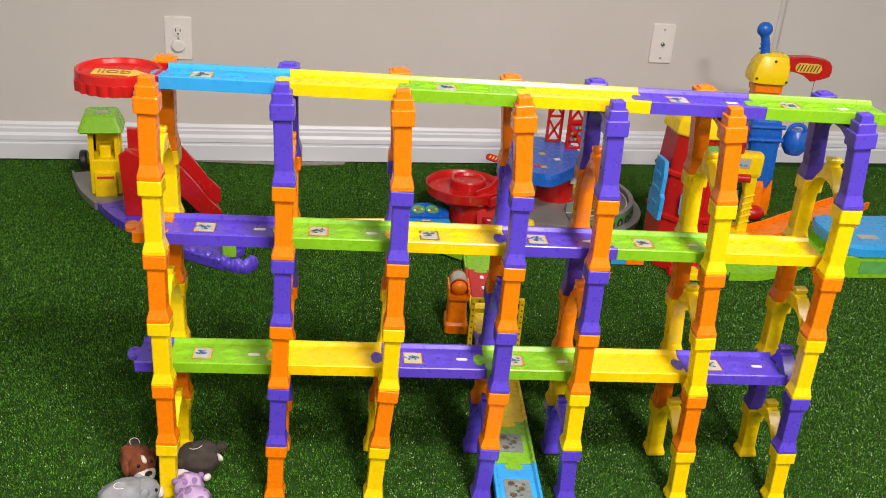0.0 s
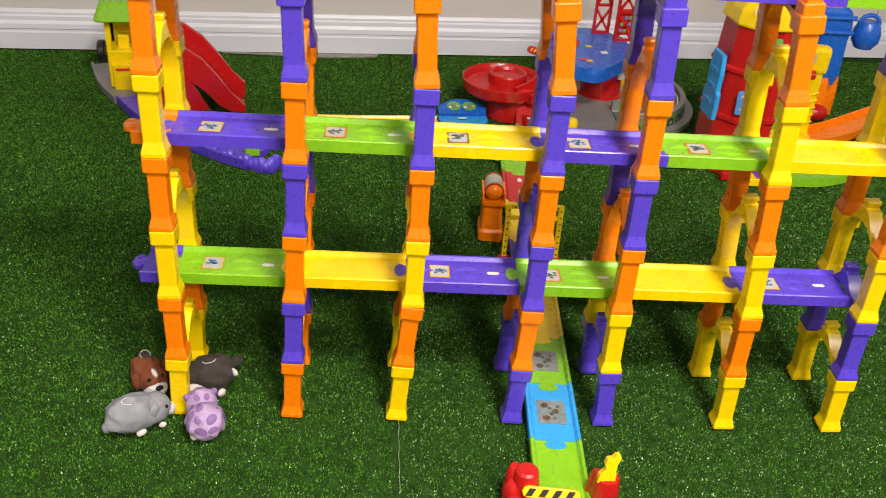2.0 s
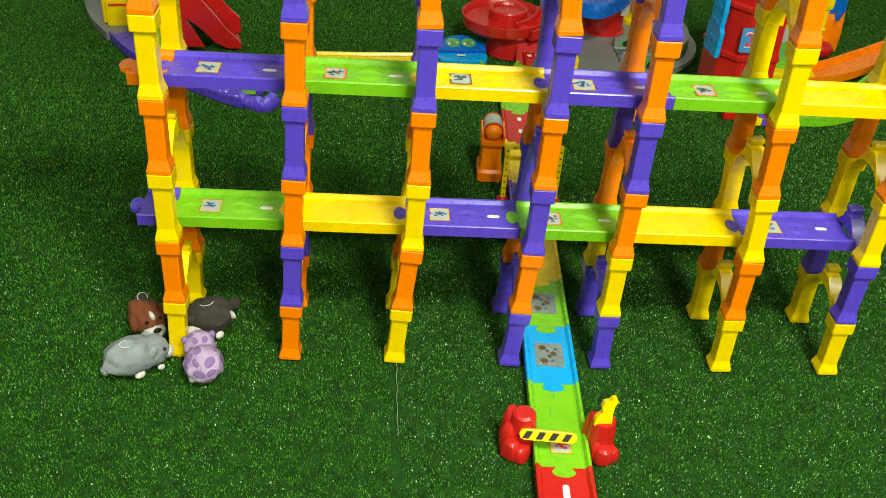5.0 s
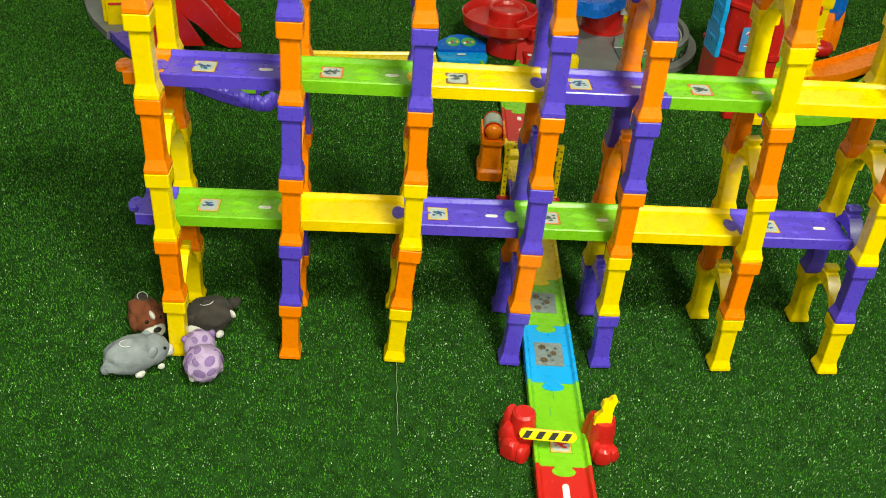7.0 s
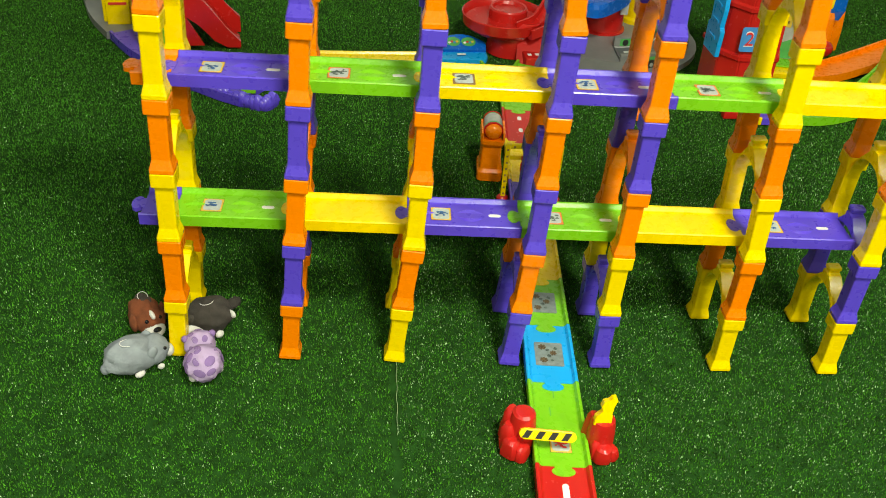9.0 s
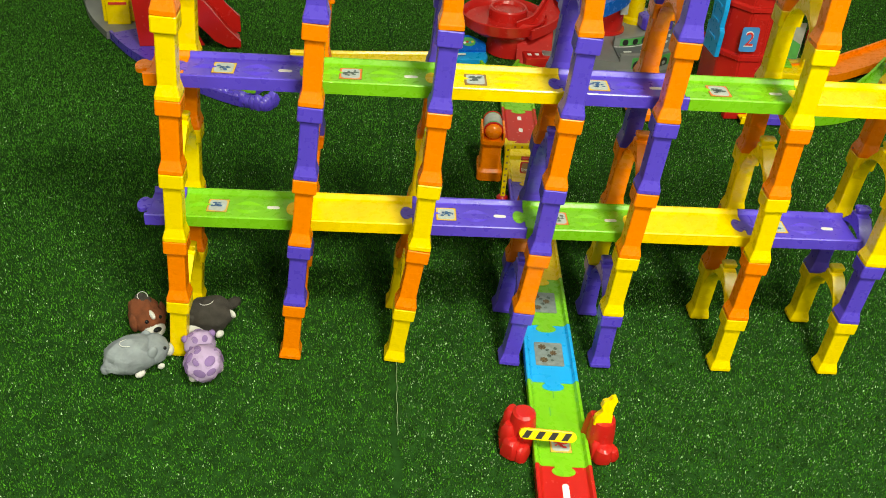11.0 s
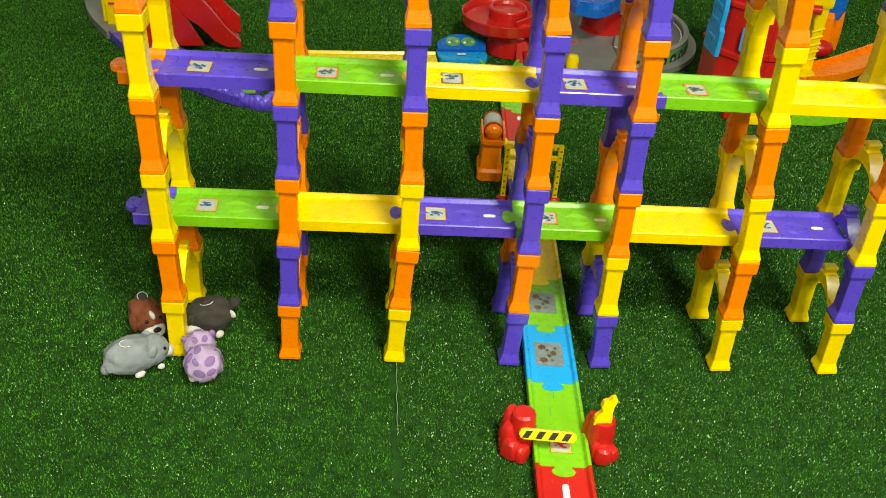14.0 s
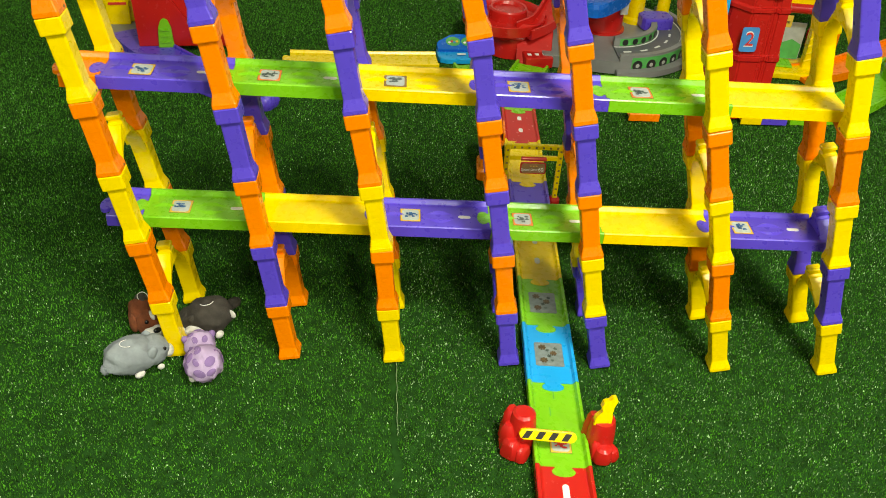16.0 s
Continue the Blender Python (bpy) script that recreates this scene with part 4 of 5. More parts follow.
def garage():
    t = thing("parking_garage", "toy parking garage with grey base and red spiral ramp", "playset")
    cx, cy = 0.815, 2.592
    part("base", slab([(cx + 0.205 * math.cos(radians(a)), cy + 0.205 * math.sin(radians(a))) for a in range(-112, 41, 8)] + [(0.86, 2.76), (0.62, 2.74), (0.62, 2.44)], 0.0, 0.030, 0.003), GREY, t)
    part("rim", arc_band(cx, cy, 0.207, 0.228, -100, 30, 0.0, 0.014, bevel=0.003), GREY, t)
    part("road", arc_band(cx, cy, 0.128, 0.190, -98, 12, 0.0305, 0.0345), DARK_GREY, t, "dark curved road")
    for r in (0.130, 0.186):
        part("road_edge", arc_band(cx, cy, r, r + 0.003, -98, 12, 0.0348, 0.0356), WHITE, t)
    for k in range(7):
        a = -92 + k * 16
        part("lane_dash", arc_band(cx, cy, 0.157, 0.162, a, a + 7, 0.0348, 0.0356, 5), WHITE, t)
    side = part("outer_wall", arc_band(cx, cy, 0.192, 0.2045, -98, 30, 0.0305, 0.046, bevel=0.002), GREY, t)
    print_band = part("printed_band", arc_band(cx, cy, 0.2047, 0.2056, -90, 22, 0.006, 0.040), INK_GREEN, t, "green printed band of wheels")
    inner = part("inner_kerb", arc_band(cx, cy, 0.112, 0.126, -98, 5, 0.0305, 0.056, bevel=0.002), GREY, t)
    inner_print = part("printed_band", arc_band(cx, cy, 0.1262, 0.1268, -92, 0, 0.036, 0.053), INK_GREEN, t)
    for k in range(11):
        a = radians(-86 + k * 10)
        w = part("printed_wheel", lathe([(0.0, 0), (0.0125, 0), (0.0125, 0.0006), (0.0, 0.0006)], 18, pose(cx + 0.2058 * math.cos(a), cy + 0.2058 * math.sin(a), 0.021) @ pose(0, 0, 0, 90, 0, math.degrees(a) + 90) @ pose(0, 0, 0)), INK_BLACK, print_band)
        part("hub_print", lathe([(0.0, 0.0008), (0.005, 0.0008), (0.005, 0.0012), (0.0, 0.0012)], 8, pose(cx + 0.2058 * math.cos(a), cy + 0.2058 * math.sin(a), 0.021) @ pose(0, 0, 0, 90, 0, math.degrees(a) + 90)), INK_PALE, print_band)
    for k in range(8):
        a = radians(-86 + k * 12)
        part("printed_wheel", lathe([(0.0, 0), (0.0075, 0), (0.0075, 0.0006), (0.0, 0.0006)], 14, pose(cx + 0.1270 * math.cos(a), cy + 0.1270 * math.sin(a), 0.044) @ pose(0, 0, 0, 90, 0, math.degrees(a) + 90)), INK_BLACK, inner_print)
    part("purple_pad", slab([(0.945 + px, 2.590 + py) for px, py, _ in round_square(0.040, 0, r=0.5, hy=0.030)], 0.034, 0.062, 0.006), PURPLE, t, "glossy purple ramp pad")
    for x, y, r, h in ((0.905, 2.63, 0.022, 0.15), (0.985, 2.645, 0.016, 0.17)):
        part("column", lathe([(r * 1.25, 0.030), (r * 1.25, 0.040), (r, 0.046), (r * 0.9, h), (0.0, h + 0.004)], 20, pose(x, y, 0)), YELLOW, t, "yellow column")
    part("bollard", lathe([(0.0, 0), (0.0135, 0), (0.0135, 0.048), (0.010, 0.054), (0.0, 0.056)], 20, pose(0.668, 2.375, 0)), YELLOW, t, "yellow round bollard")
    for k in range(3):
        part("kerb_stripe", boxed(0.690 + k * 0.016, 0.698 + k * 0.016, 2.500, 2.508, 0.0302, 0.0310), INK_RED, t)
    # red spiral
    bx, by = 0.548, 2.555
    bowl = part("bowl", lathe([(0.030, 0.064), (0.078, 0.062), (0.090, 0.068), (0.096, 0.084), (0.098, 0.086), (0.100, 0.084), (0.096, 0.060), (0.084, 0.050), (0.030, 0.049)], 48, pose(bx, by, 0)), RED, t, "round red spiral bowl")
    part("hub", lathe([(0.046, 0.060), (0.046, 0.086), (0.043, 0.090), (0.038, 0.089), (0.034, 0.082), (0.0, 0.080)], 36, pose(bx + 0.016, by + 0.024, 0)), RED, bowl)
    part("bowl_foot", lathe([(0.058, 0), (0.056, 0.010), (0.054, 0.052), (0.030, 0.054)], 36, pose(bx + 0.016, by - 0.020, 0)), RED, t)
    part("up_ramp", ribbon(spline([(bx + 0.030, by - 0.072, 0.062), (bx + 0.085, by - 0.045, 0.075), (bx + 0.130, by + 0.010, 0.105), (bx + 0.170, by + 0.075, 0.140)]), 0.062, -0.006, 0.0, 0.016), RED, t, "red ramp rising to the upper deck")
    ramp = part("entry_ramp", slab([(-0.036, 0.0), (0.048, 0.0), (0.048, 0.070), (0.036, 0.072)], -0.040, 0.040, 0.002, pose(0.605, 2.470, 0, 90, 0, 75)), RED, t, "red entry ramp")
    part("entry_plate", boxed(0.575, 0.640, 2.425, 2.470, 0.001, 0.026, 0.003), RED, t)
    for k in range(3):
        part("white_dash", boxed(0.583 + k * 0.018, 0.592 + k * 0.018, 2.440, 2.450, 0.0262, 0.0268), WHITE, t)
    # upper deck
    part("red_drum", lathe([(0.056, 0.030), (0.056, 0.034), (0.050, 0.036), (0.049, 0.116), (0.0, 0.118)], 32, pose(0.808, 2.592, 0)), RED, t, "red drum under the upper deck")
    part("drum_label", boxed(0.828, 0.846, 2.535, 2.541, 0.085, 0.112), INK_PALE, t)
    deck_out = [(p.x, p.y) for p in spline([(0.690, 2.465, 0), (0.735, 2.440, 0), (0.790, 2.475, 0), (0.850, 2.540, 0), (0.875, 2.620, 0), (0.860, 2.715, 0), (0.760, 2.740, 0), (0.690, 2.690, 0), (0.668, 2.560, 0), (0.690, 2.466, 0)], 4)][:-1]
    up = part("upper_deck", slab(deck_out, 0.114, 0.146, 0.012), DEEP_BLUE, t, "glossy blue upper deck")
    for x, y, mtl in ((0.735, 2.500, INK_YELLOW), (0.722, 2.510, INK_RED), (0.790, 2.555, WHITE), (0.765, 2.60, INK_YELLOW)):
        part("deck_sticker", boxed(x - 0.008, x + 0.008, y - 0.008, y + 0.008, 0.1463 + (0.0006 if mtl is INK_RED else 0), 0.1468 + (0.0006 if mtl is INK_RED else 0)), mtl, up)
    for z in (0.153, 0.166, 0.179):
        part("fence_rail", tube([(0.695, 2.690, z), (0.730, 2.722, z), (0.775, 2.735, z)], 0.0022, 8), BLACK, up)
    # red lattice tower on the deck
    for x0, x1, y in ((0.806, 0.850, 2.700), (0.842, 0.890, 2.640)):
        lat = bmesh.new()
        z0, z1 = 0.146, 0.285
        for xx in (x0, x1 - 0.006):
            box(lat, xx, xx + 0.006, y - 0.004, y + 0.004, z0, z1)
        for z in (z0, (z0 + z1) / 2, z1 - 0.006):
            box(lat, x0 + 0.006, x1 - 0.006, y - 0.0035, y + 0.0035, z, z + 0.006)
        for za, zb in ((z0, (z0 + z1) / 2), ((z0 + z1) / 2, z1)):
            for s in (1, -1):
                L = math.hypot(x1 - x0, zb - za)
                box(lat, -L / 2 + 0.003, L / 2 - 0.003, -0.003, 0.003, -0.0025, 0.0025, m=pose((x0 + x1) / 2, y, (za + zb) / 2, 0, s * -math.degrees(math.atan2(zb - za, x1 - x0)), 0))
        part("lattice_panel", lat, RED, t, "red lattice tower panel")
    part("lattice_print", boxed(0.848, 0.884, 2.6445, 2.648, 0.160, 0.225), INK_RED, t)
    for k in range(6):
        part("print_spot", boxed(0.852 + 0.010 * (k % 3), 0.859 + 0.010 * (k % 3), 2.6350, 2.6358, 0.170 + 0.016 * (k // 2), 0.178 + 0.016 * (k // 2)), (INK_BLUE, INK_GREEN)[k % 2], t)
    part("tower_cap", boxed(0.832, 0.862, 2.640, 2.680, 0.262, 0.285, 0.003), YELLOW, t)
    arm = part("arrow_sign", slab([(px, py) for px, py, _ in round_square(0.019, 0, r=0.9, hy=0.0085)], -0.003, 0.003, 0.001, pose(0.630, 2.600, 0.135, 60, 18, 0)), RED, t, "red arrow sign with yellow marks")
    for k in (-1, 0, 1):
        part("chevron", slab([(k * 0.009 - 0.004, -0.004), (k * 0.009, -0.004), (k * 0.009 + 0.004, 0.004), (k * 0.009, 0.004)], 0.0031, 0.0036, 0, pose(0.630, 2.600, 0.135, 60, 18, 0)), INK_YELLOW, arm)


garage()

# a lime green fork where the road meets the garage
fork = thing("track_fork", "lime green plastic curved track fork on the turf", "toy track", "road laid on the turf")
part("bed", ribbon(spline([(0.525, 2.275, 0), (0.545, 2.340, 0), (0.590, 2.420, 0)]), 0.075, 0.004, 0.010, 0.008), GREEN, fork)
part("side_branch", ribbon(spline([(0.500, 2.290, 0.0005), (0.455, 2.345, 0.0005), (0.440, 2.430, 0.0005)]), 0.070, 0.004, 0.0098, 0.008), GREEN, fork)


# ---- red lift tower ----
def lift_tower():
    t = thing("lift_tower", "tall red plastic toy tower with a yellow crown", "playset", m=pose(1.020, 2.245, 0, 0, 0, -4))
    secs = []
    for hx, hy, z in ((0.086, 0.070, 0), (0.086, 0.070, 0.020), (0.083, 0.066, 0.026), (0.085, 0.063, 0.118), (0.090, 0.067, 0.122), (0.090, 0.067, 0.130), (0.084, 0.062, 0.134), (0.080, 0.060, 0.222), (0.085, 0.064, 0.226), (0.085, 0.064, 0.233), (0.079, 0.059, 0.237), (0.074, 0.056, 0.330)):
        secs.append([(x if x < 0 else x * 0.56, y, z) for x, y in ((-hx, -hy * 0.35), (-hx * 0.62, -hy), (-hx * 0.12, -hy), (-hx * 0.04, -hy * 0.90), (hx * 0.04, -hy * 0.90), (hx * 0.12, -hy), (hx * 0.62, -hy), (hx, -hy * 0.35), (hx, hy), (-hx, hy))])
    body = bmesh.new()
    rings(body, secs)
    bmesh.ops.bevel(body, geom=[e for e in body.edges if abs((e.verts[0].co - e.verts[1].co).normalized().z) > 0.8], offset=0.003, segments=2, affect="EDGES")
    part("body", body, RED, t)
    crown = bmesh.new()
    rings(crown, [[(x if x < 0 else x * 0.56, y, z) for x, y in ((-hx, -hy * 0.35), (-hx * 0.6, -hy), (hx * 0.6, -hy), (hx, -hy * 0.35), (hx, hy), (-hx, hy))] for hx, hy, z in ((0.079, 0.061, 0.322), (0.080, 0.062, 0.326), (0.076, 0.058, 0.352), (0.066, 0.052, 0.372), (0.056, 0.044, 0.374))])
    c = part("crown", crown, YELLOW, t, "yellow faceted crown")
    for k in range(5):
        part("hatch_line", boxed(-0.062 + k * 0.006, -0.060 + k * 0.006, -0.0505, -0.0490, 0.352, 0.368, m=pose(0, 0, 0)), WHITE, c)
    p = part("side_panel", slab([(-0.034, 0.0), (0.034, 0.0), (0.036, 0.055), (0.026, 0.062), (0.030, 0.100), (0.024, 0.140), (-0.024, 0.140), (-0.030, 0.100), (-0.026, 0.062), (-0.036, 0.055)], -0.005, 0.005, 0.0015, pose(-0.094, -0.004, 0.118, 90, 0, 90)), BLUE, t, "sky blue clip-on side panel")
    for z in (0.150, 0.185, 0.220):
        part("rib", boxed(-0.1015, -0.0995, -0.020, 0.012, z, z + 0.006), BLUE, p)
    for text, x, z, mtl in (("2", -0.046, 0.170, INK_BLUE), ("3", -0.012, 0.282, INK_GREEN)):
        y = -0.0665 if text == "2" else -0.0620
        lab = part("number_label", slab([(px, py) for px, py, _ in round_square(0.0185, 0, r=0.25, hy=0.026)], 0, 0.0008, 0, pose(x, y, z, 86, 0, 0)), mtl, t, "blue number label" if text == "2" else "green number label")
        if text == "2":
            lab_white = letters("numeral_outline", text, 0.047, WHITE, lab, pose(x, y - 0.0012, z - 0.0005, 86, 0, 0), depth=0.0002)
            lab_red = letters("numeral", text, 0.040, INK_RED, lab, pose(x, y - 0.0020, z, 86, 0, 0), depth=0.0003)
        else:
            part("bar", boxed(x - 0.006, x + 0.006, y - 0.0022, y - 0.0010, z - 0.012, z + 0.012), INK_PALE, lab)
    part("red_rail", boxed(-0.070, -0.020, -0.092, -0.075, 0.0, 0.020, 0.004), RED, t)


lift_tower()


# ---- yellow welcome arch next to the tower ----
def welcome_arch():
    t = thing("toy_archway", "yellow plastic archway with a red roller and small sign", "playset", m=pose(1.190, 2.395, 0, 0, 0, -14))
    part("base", boxed(-0.075, 0.075, -0.050, 0.050, 0.0, 0.016, 0.004), YELLOW, t)
    part("lawn", boxed(-0.060, 0.025, -0.020, 0.045, 0.0165, 0.022, 0.002), GREEN, t, "lime green lawn inset")
    for sx in (-1, 1):
        bm = bmesh.new()
        rings(bm, [round_square(h, z, sx * 0.062 - sx * dx, 0.0, 0.3, hy=0.014) for h, z, dx in ((0.014, 0.016, 0), (0.012, 0.040, 0), (0.012, 0.110, 0), (0.016, 0.150, 0.004), (0.020, 0.170, 0.008))])
        post = part("post", bm, YELLOW, t)
        for k in range(5):
            part("twist", tube([(sx * 0.062 - 0.013, -0.014, 0.034 + k * 0.018), (sx * 0.062 + 0.013, -0.016, 0.046 + k * 0.018)], 0.0026, 8), YELLOW, post)
    part("lintel", boxed(-0.080, 0.080, -0.020, 0.020, 0.162, 0.225, 0.010), YELLOW, t)
    banner = part("banner", boxed(-0.045, 0.045, -0.0225, -0.0205, 0.188, 0.212), INK_PALE, t, "pale printed banner")
    for k in range(6):
        part("bar", boxed(-0.036 + k * 0.013, -0.027 + k * 0.013, -0.0233, -0.0227, 0.193, 0.198), INK_BLUE, banner)
    view = part("picture_panel", boxed(-0.048, 0.046, 0.022, 0.026, 0.022, 0.112, 0.001), INK_PALE, t, "printed picture panel with sky and grass")
    part("grass_print", slab([(-0.046, 0.024), (0.044, 0.024), (0.044, 0.060), (0.020, 0.072), (-0.010, 0.058), (-0.046, 0.066)], 0, 0.0006, 0, pose(0, 0.0215, 0, 90, 0, 0)), INK_GREEN, view)
    for k in range(3):
        part("white_stripe", slab([(-0.044 + k * 0.010, 0.070), (-0.040 + k * 0.010, 0.070), (-0.030 + k * 0.010, 0.108), (-0.034 + k * 0.010, 0.108)], 0, 0.0006, 0, pose(0, 0.0212, 0, 90, 0, 0)), WHITE, view)
    part("roller", tube([(-0.055, -0.024, 0.162), (0.050, -0.024, 0.162)], 0.011, 16), RED, t, "red roller")
    sign = part("sign", boxed(-0.062, -0.007, -0.030, -0.026, 0.118, 0.146, 0.001), INK_YELLOW, t, "small hanging welcome sign")
    letters("lettering", "welcome", 0.012, INK_BLACK, sign, pose(-0.0345, -0.0312, 0.132, 90, 0, 0))
    part("red_tower", lathe([(0.0, 0.225), (0.030, 0.225), (0.030, 0.285), (0.020, 0.300), (0.0, 0.305)], 24), RED, t, "red round turret")
    part("turret_label", boxed(-0.016, 0.008, -0.0330, -0.0305, 0.240, 0.262), INK_YELLOW, t)


welcome_arch()


# ---- toy crane figure ----
def toy_crane():
    t = thing("toy_crane", "blue and orange toy crane with a yellow head and red arm", "toy crane", m=pose(1.352, 2.50, 0, 0, 0, -14) @ Matrix.Diagonal((0.94, 0.94, 0.955, 1)))
    part("boot", blob(0.036, 0.030, 0.024, pose(-0.010, -0.030, 0.022), 20), RED, t, "red rounded foot")
    part("boot", blob(0.018, 0.020, 0.030, pose(-0.030, -0.020, 0.050), 16), RED, t)
    for sx, y in ((-0.012, -0.012), (0.030, 0.040)):
        bm = bmesh.new()
        rings(bm, [round_square(h, z, sx, y, 0.4, hy=h * 0.9) for h, z in ((0.026, 0.0 if y > 0 else 0.014), (0.026, 0.050), (0.022, 0.100), (0.018, 0.115))])
        part("lower_leg", bm, ORANGE, t)
    body = bmesh.new()
    rings(body, [round_square(hx, z, cx, 0.008, 0.4, hy=hy) for hx, hy, z, cx in ((0.030, 0.030, 0.095, -0.004), (0.038, 0.036, 0.120, -0.004), (0.042, 0.038, 0.210, -0.012), (0.048, 0.042, 0.250, -0.016), (0.044, 0.040, 0.285, -0.020), (0.030, 0.030, 0.300, -0.022))])
    part("body", body, DEEP_BLUE, t)
    for z in (0.235, 0.272):
        part("shoulder_ridge", tube([(-0.062, -0.034, z), (0.030, -0.036, z + 0.004)], 0.006, 10), DEEP_BLUE, t)
    neck = bmesh.new()
    rings(neck, [round_square(hx, z, -0.036, 0.006, 0.35, hy=hx * 0.85) for hx, z in ((0.036, 0.295), (0.037, 0.345), (0.034, 0.362), (0.040, 0.366), (0.040, 0.384), (0.034, 0.390))])
    part("neck", neck, ORANGE, t)
    head = bmesh.new()
    rings(head, [round_square(hx, z, cx, 0.004, 0.45, hy=hy) for hx, hy, z, cx in ((0.040, 0.036, 0.386, -0.040), (0.050, 0.044, 0.392, -0.040), (0.052, 0.046, 0.410, -0.040), (0.047, 0.042, 0.440, -0.037), (0.038, 0.034, 0.462, -0.034), (0.028, 0.024, 0.468, -0.033))])
    h = part("head", smooth(head), YELLOW, t, "rounded yellow cab head")
    for x, z in ((-0.080, 0.405), (0.002, 0.400), (-0.036, 0.452)):
        part("screw_hole", lathe([(0.0, 0), (0.0032, 0), (0.0032, 0.002), (0.0, 0.002)], 10, pose(x, -0.0385 if z < 0.44 else -0.034, z, 90, 0, 0)), BLACK, h)
    arm = part("arm", slab([(0.0, -0.014), (0.058, -0.022), (0.062, -0.032), (0.072, -0.039), (0.084, -0.038), (0.092, -0.029), (0.112, -0.027), (0.121, -0.022), (0.124, -0.010), (0.122, 0.006), (0.114, 0.017), (0.100, 0.022), (0.060, 0.026), (0.0, 0.022)], -0.014, 0.014, 0.004, pose(0.004, 0.0, 0.440, 90, 0, 0)), RED, t, "red boom arm")
    hatch = part("hatch", slab([(px, py) for px, py, _ in round_square(0.036, 0, r=0.9, hy=0.0125)], 0.0, 0.0012, 0, pose(0.062, -0.0142, 0.437, 90, 0, 0)), INK_YELLOW, arm, "cream hatch with black slats")
    for k in range(7):
        x = 0.034 + k * 0.009
        part("slat", slab([(x - 0.004, -0.009), (x - 0.001, -0.009), (x + 0.005, 0.009), (x + 0.002, 0.009)], 0.0013, 0.0018, 0, pose(0, -0.0142, 0.437, 90, 0, 0)), INK_BLACK, hatch)
    part("exhaust", tube([(-0.058, 0.0, 0.462), (-0.066, 0.0, 0.500), (-0.070, 0.0, 0.512)], [0.013, 0.011, 0.012], 14), DEEP_BLUE, t)
    part("exhaust_cap", blob(0.021, 0.018, 0.020, pose(-0.073, 0.0, 0.527), 18), DEEP_BLUE, t)
    for z in (0.478, 0.490):
        part("exhaust_ring", lathe([(0.0105, -0.0015), (0.0135, -0.0015), (0.0135, 0.0015), (0.0105, 0.0015)], 16, pose(-0.064, 0, z, 0, -8, 0)), DEEP_BLUE, t)
    bucket = part("bucket", smooth(lathe([(0.0, 0.190), (0.022, 0.194), (0.034, 0.212), (0.036, 0.232), (0.030, 0.252), (0.024, 0.262), (0.0, 0.263)], 28, pose(0.078, 0.0, 0))), DEEP_BLUE, t, "round blue hanging bucket")
    part("handle", tube([(0.078 + 0.026 * math.cos(radians(a)), 0.0, 0.254 + 0.024 * math.sin(radians(a))) for a in range(-10, 191, 20)], 0.0055, 10), DEEP_BLUE, bucket)
    part("cord", tube([(0.090, 0.0, 0.277), (0.092, 0.0, 0.402)], 0.0008, 6), BLACK, bucket)


toy_crane()


# ---- winding road pieces at the far side ----
def road_curve(label, points, material, z0, z1, width=0.078, rim=0.010):
    t = thing("curved_track", label, "toy track", "curved roads on the turf")
    part("bed", ribbon(spline(points, 7), width, z0, z1, rim), material, t)
    return t


road_curve("orange plastic curved track rising towards the platform", [(1.215, 2.350, 0.004), (1.31, 2.365, 0.006), (1.42, 2.395, 0.020), (1.53, 2.43, 0.034), (1.66, 2.48, 0.040)], ORANGE, -0.004, 0.006)
road_curve("lime green plastic curved track on the turf", [(1.085, 2.165, 0), (1.17, 2.160, 0), (1.27, 2.190, 0.006), (1.37, 2.250, 0.018), (1.46, 2.325, 0.028)], GREEN, 0.0, 0.008, 0.082, 0.012)
for x0, x1, c in ((0.735, 0.800, "o"), (0.975, 1.02, "y"), (1.02, 1.075, "p")):
    t = track(c, x1 - x0, None, (), False, "short %s plastic track section on the turf" % COLOURS[c][1], "road laid on the turf", tab=False)
    t.matrix_basis = pose(x0, 2.195 - (x0 - 0.735) * 0.12, 0.0015, 0, 0, -7)

for x0, x1, c in ((0.832, 0.868, "b"), (0.868, 0.912, "o")):
    t = track(c, x1 - x0, None, (), False, "short %s plastic track section on the turf" % COLOURS[c][1], "road laid on the turf", tab=False)
    t.matrix_basis = pose(x0, 2.262 - (x0 - 0.832) * 0.12, 0.0015, 0, 0, -7)


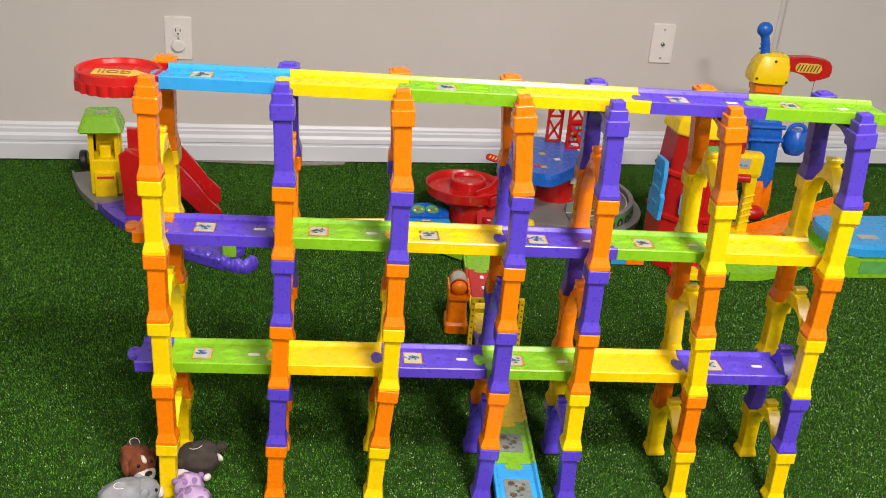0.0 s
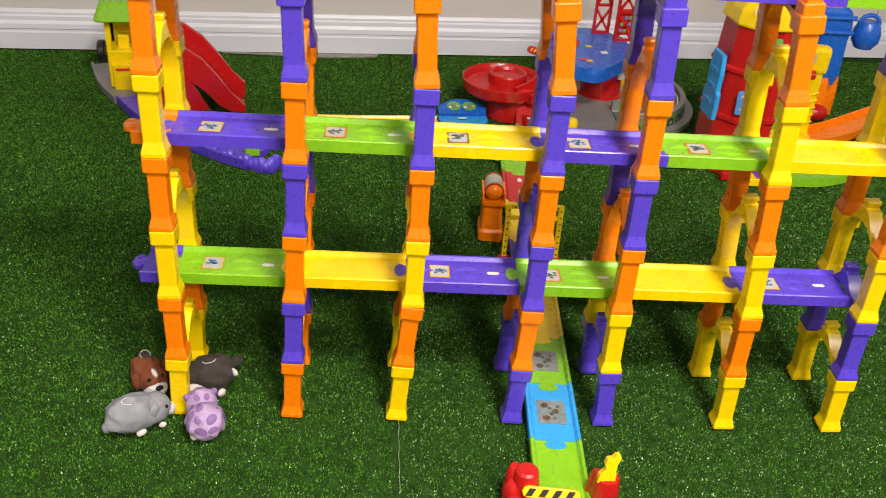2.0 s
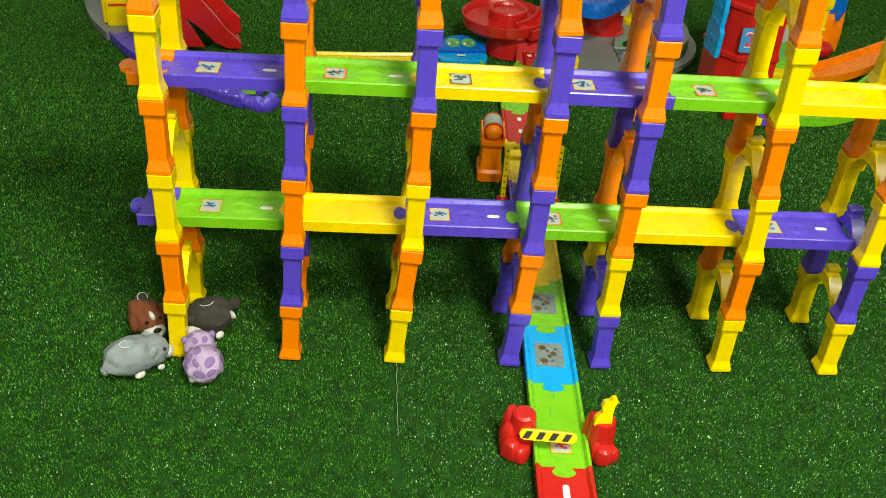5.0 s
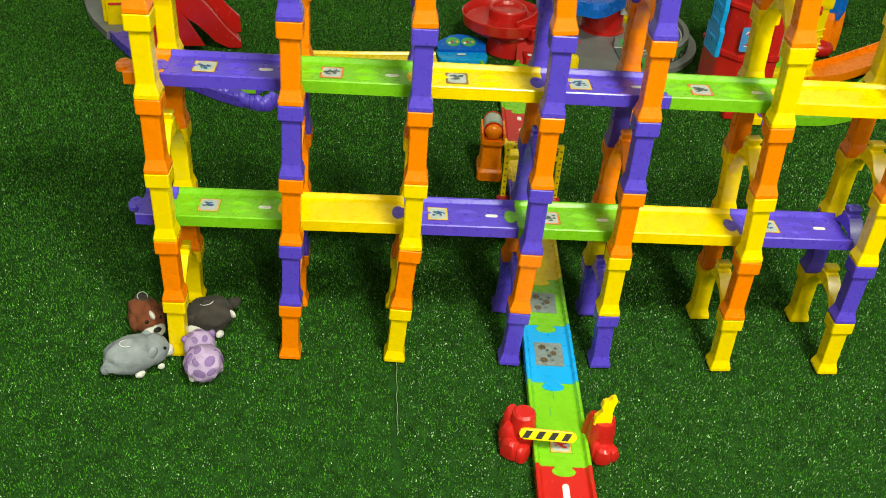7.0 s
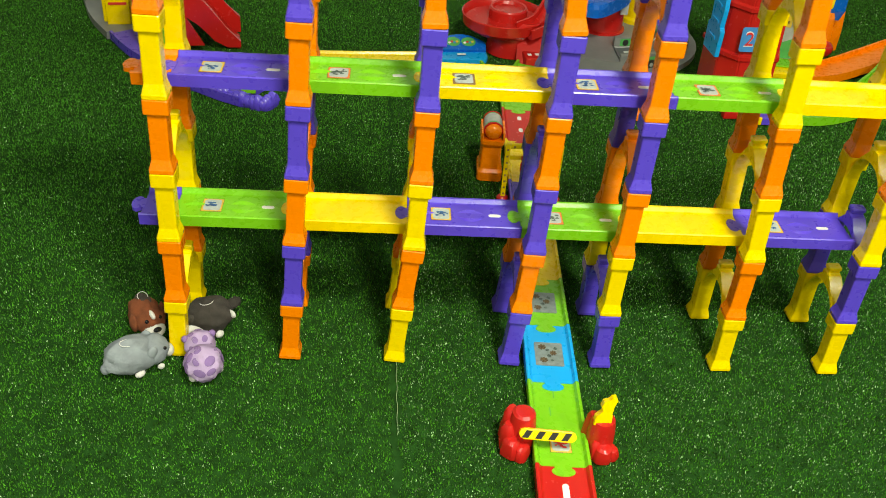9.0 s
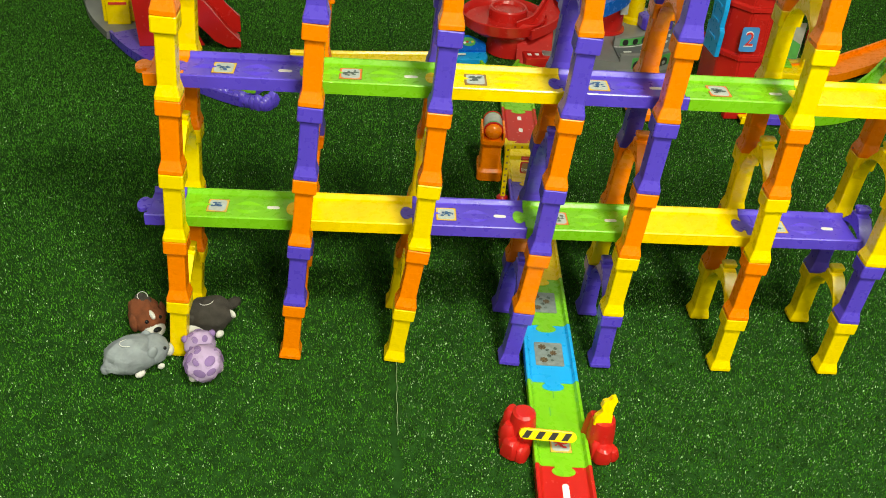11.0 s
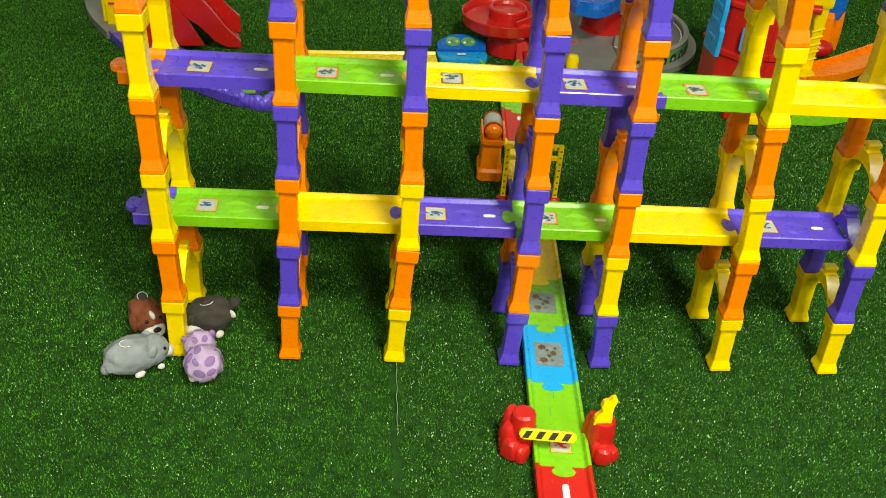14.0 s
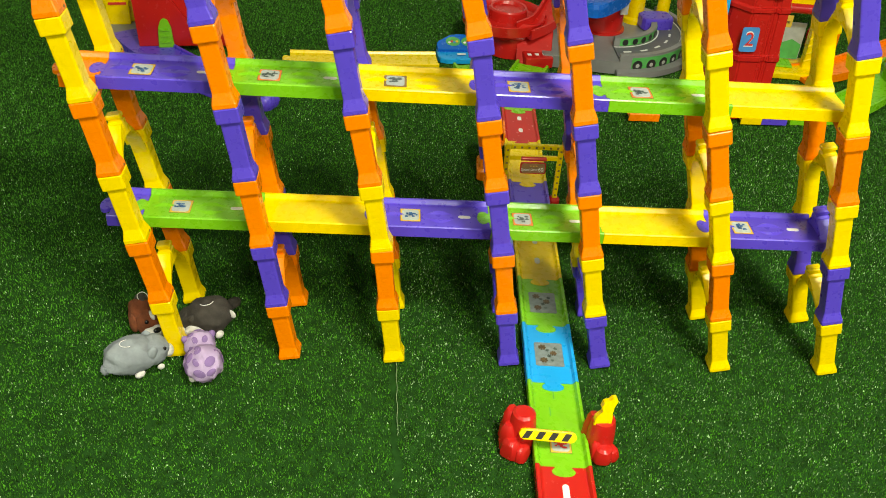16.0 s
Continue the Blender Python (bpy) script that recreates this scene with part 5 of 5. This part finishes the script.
def landing_platform():
    t = thing("landing_platform", "sky blue platform on a lime green base", "playset", m=pose(1.545, 2.195, 0, 0, 0, -6))
    part("base", slab([(px, py) for px, py, _ in round_square(0.165, 0, r=0.25, hy=0.095)], 0.0, 0.056, 0.004), GREEN, t)
    part("recess", boxed(-0.12, 0.12, -0.0965, -0.0945, 0.012, 0.044), INK_GREEN, t)
    d = part("deck", slab([(px, py) for px, py, _ in round_square(0.172, 0, r=0.45, hy=0.100)], 0.0565, 0.084, 0.008), BLUE, t)
    g = part("grate", boxed(-0.125, -0.080, 0.010, 0.032, 0.0843, 0.0850), INK_YELLOW, d)
    for k in range(4):
        part("bar", boxed(-0.120 + k * 0.010, -0.115 + k * 0.010, 0.012, 0.030, 0.0852, 0.0857), INK_BLACK, g)
    part("sticker", boxed(-0.110, -0.060, -0.055, -0.030, 0.0843, 0.0850), INK_PALE, d)


landing_platform()


# ---- how the tower sways ----
SWAY = [(0.0, 0.0), (4.2, 0.0), (4.7, 0.0), (5.15, 10), (5.7, -26), (6.3, 14), (6.5, 37), (7.0, 1), (7.5, -51), (8.0, -14), (8.5, 58), (9.0, 14), (9.2, -23), (9.65, -60), (10.2, -6), (10.7, 44),
        (11.3, 11), (11.5, -13), (12.0, -60), (12.5, -70), (13.0, -15), (13.5, 27), (14.0, -8), (14.5, -42), (15.0, -67), (15.5, -88), (16.0, -113)]
DEGREES = 0.0973


def motions():
    for kind, ob, *how in SWAYING:
        rows = []
        for t, amount in SWAY:
            a = radians(amount * DEGREES)
            if kind == "support":
                col, lev = how
                x0, z0, x1, z1 = REST[col][lev], JOINT[lev], REST[col][lev + 1], JOINT[lev + 1]
                tilt = a + math.atan2(x1 - x0, z1 - z0)
                rows.append((t, TOWER @ pose(x0 + z0 * math.sin(a), 0, z0 * math.cos(a), 0, math.degrees(tilt), 0)))
            else:
                s, lev, z = how
                rows.append((t, TOWER @ pose(s + z * math.sin(a), 0.0765 + (0.006 if s == PLATE_S else 0.0), z * math.cos(a))))
        walk(ob, rows)


motions()
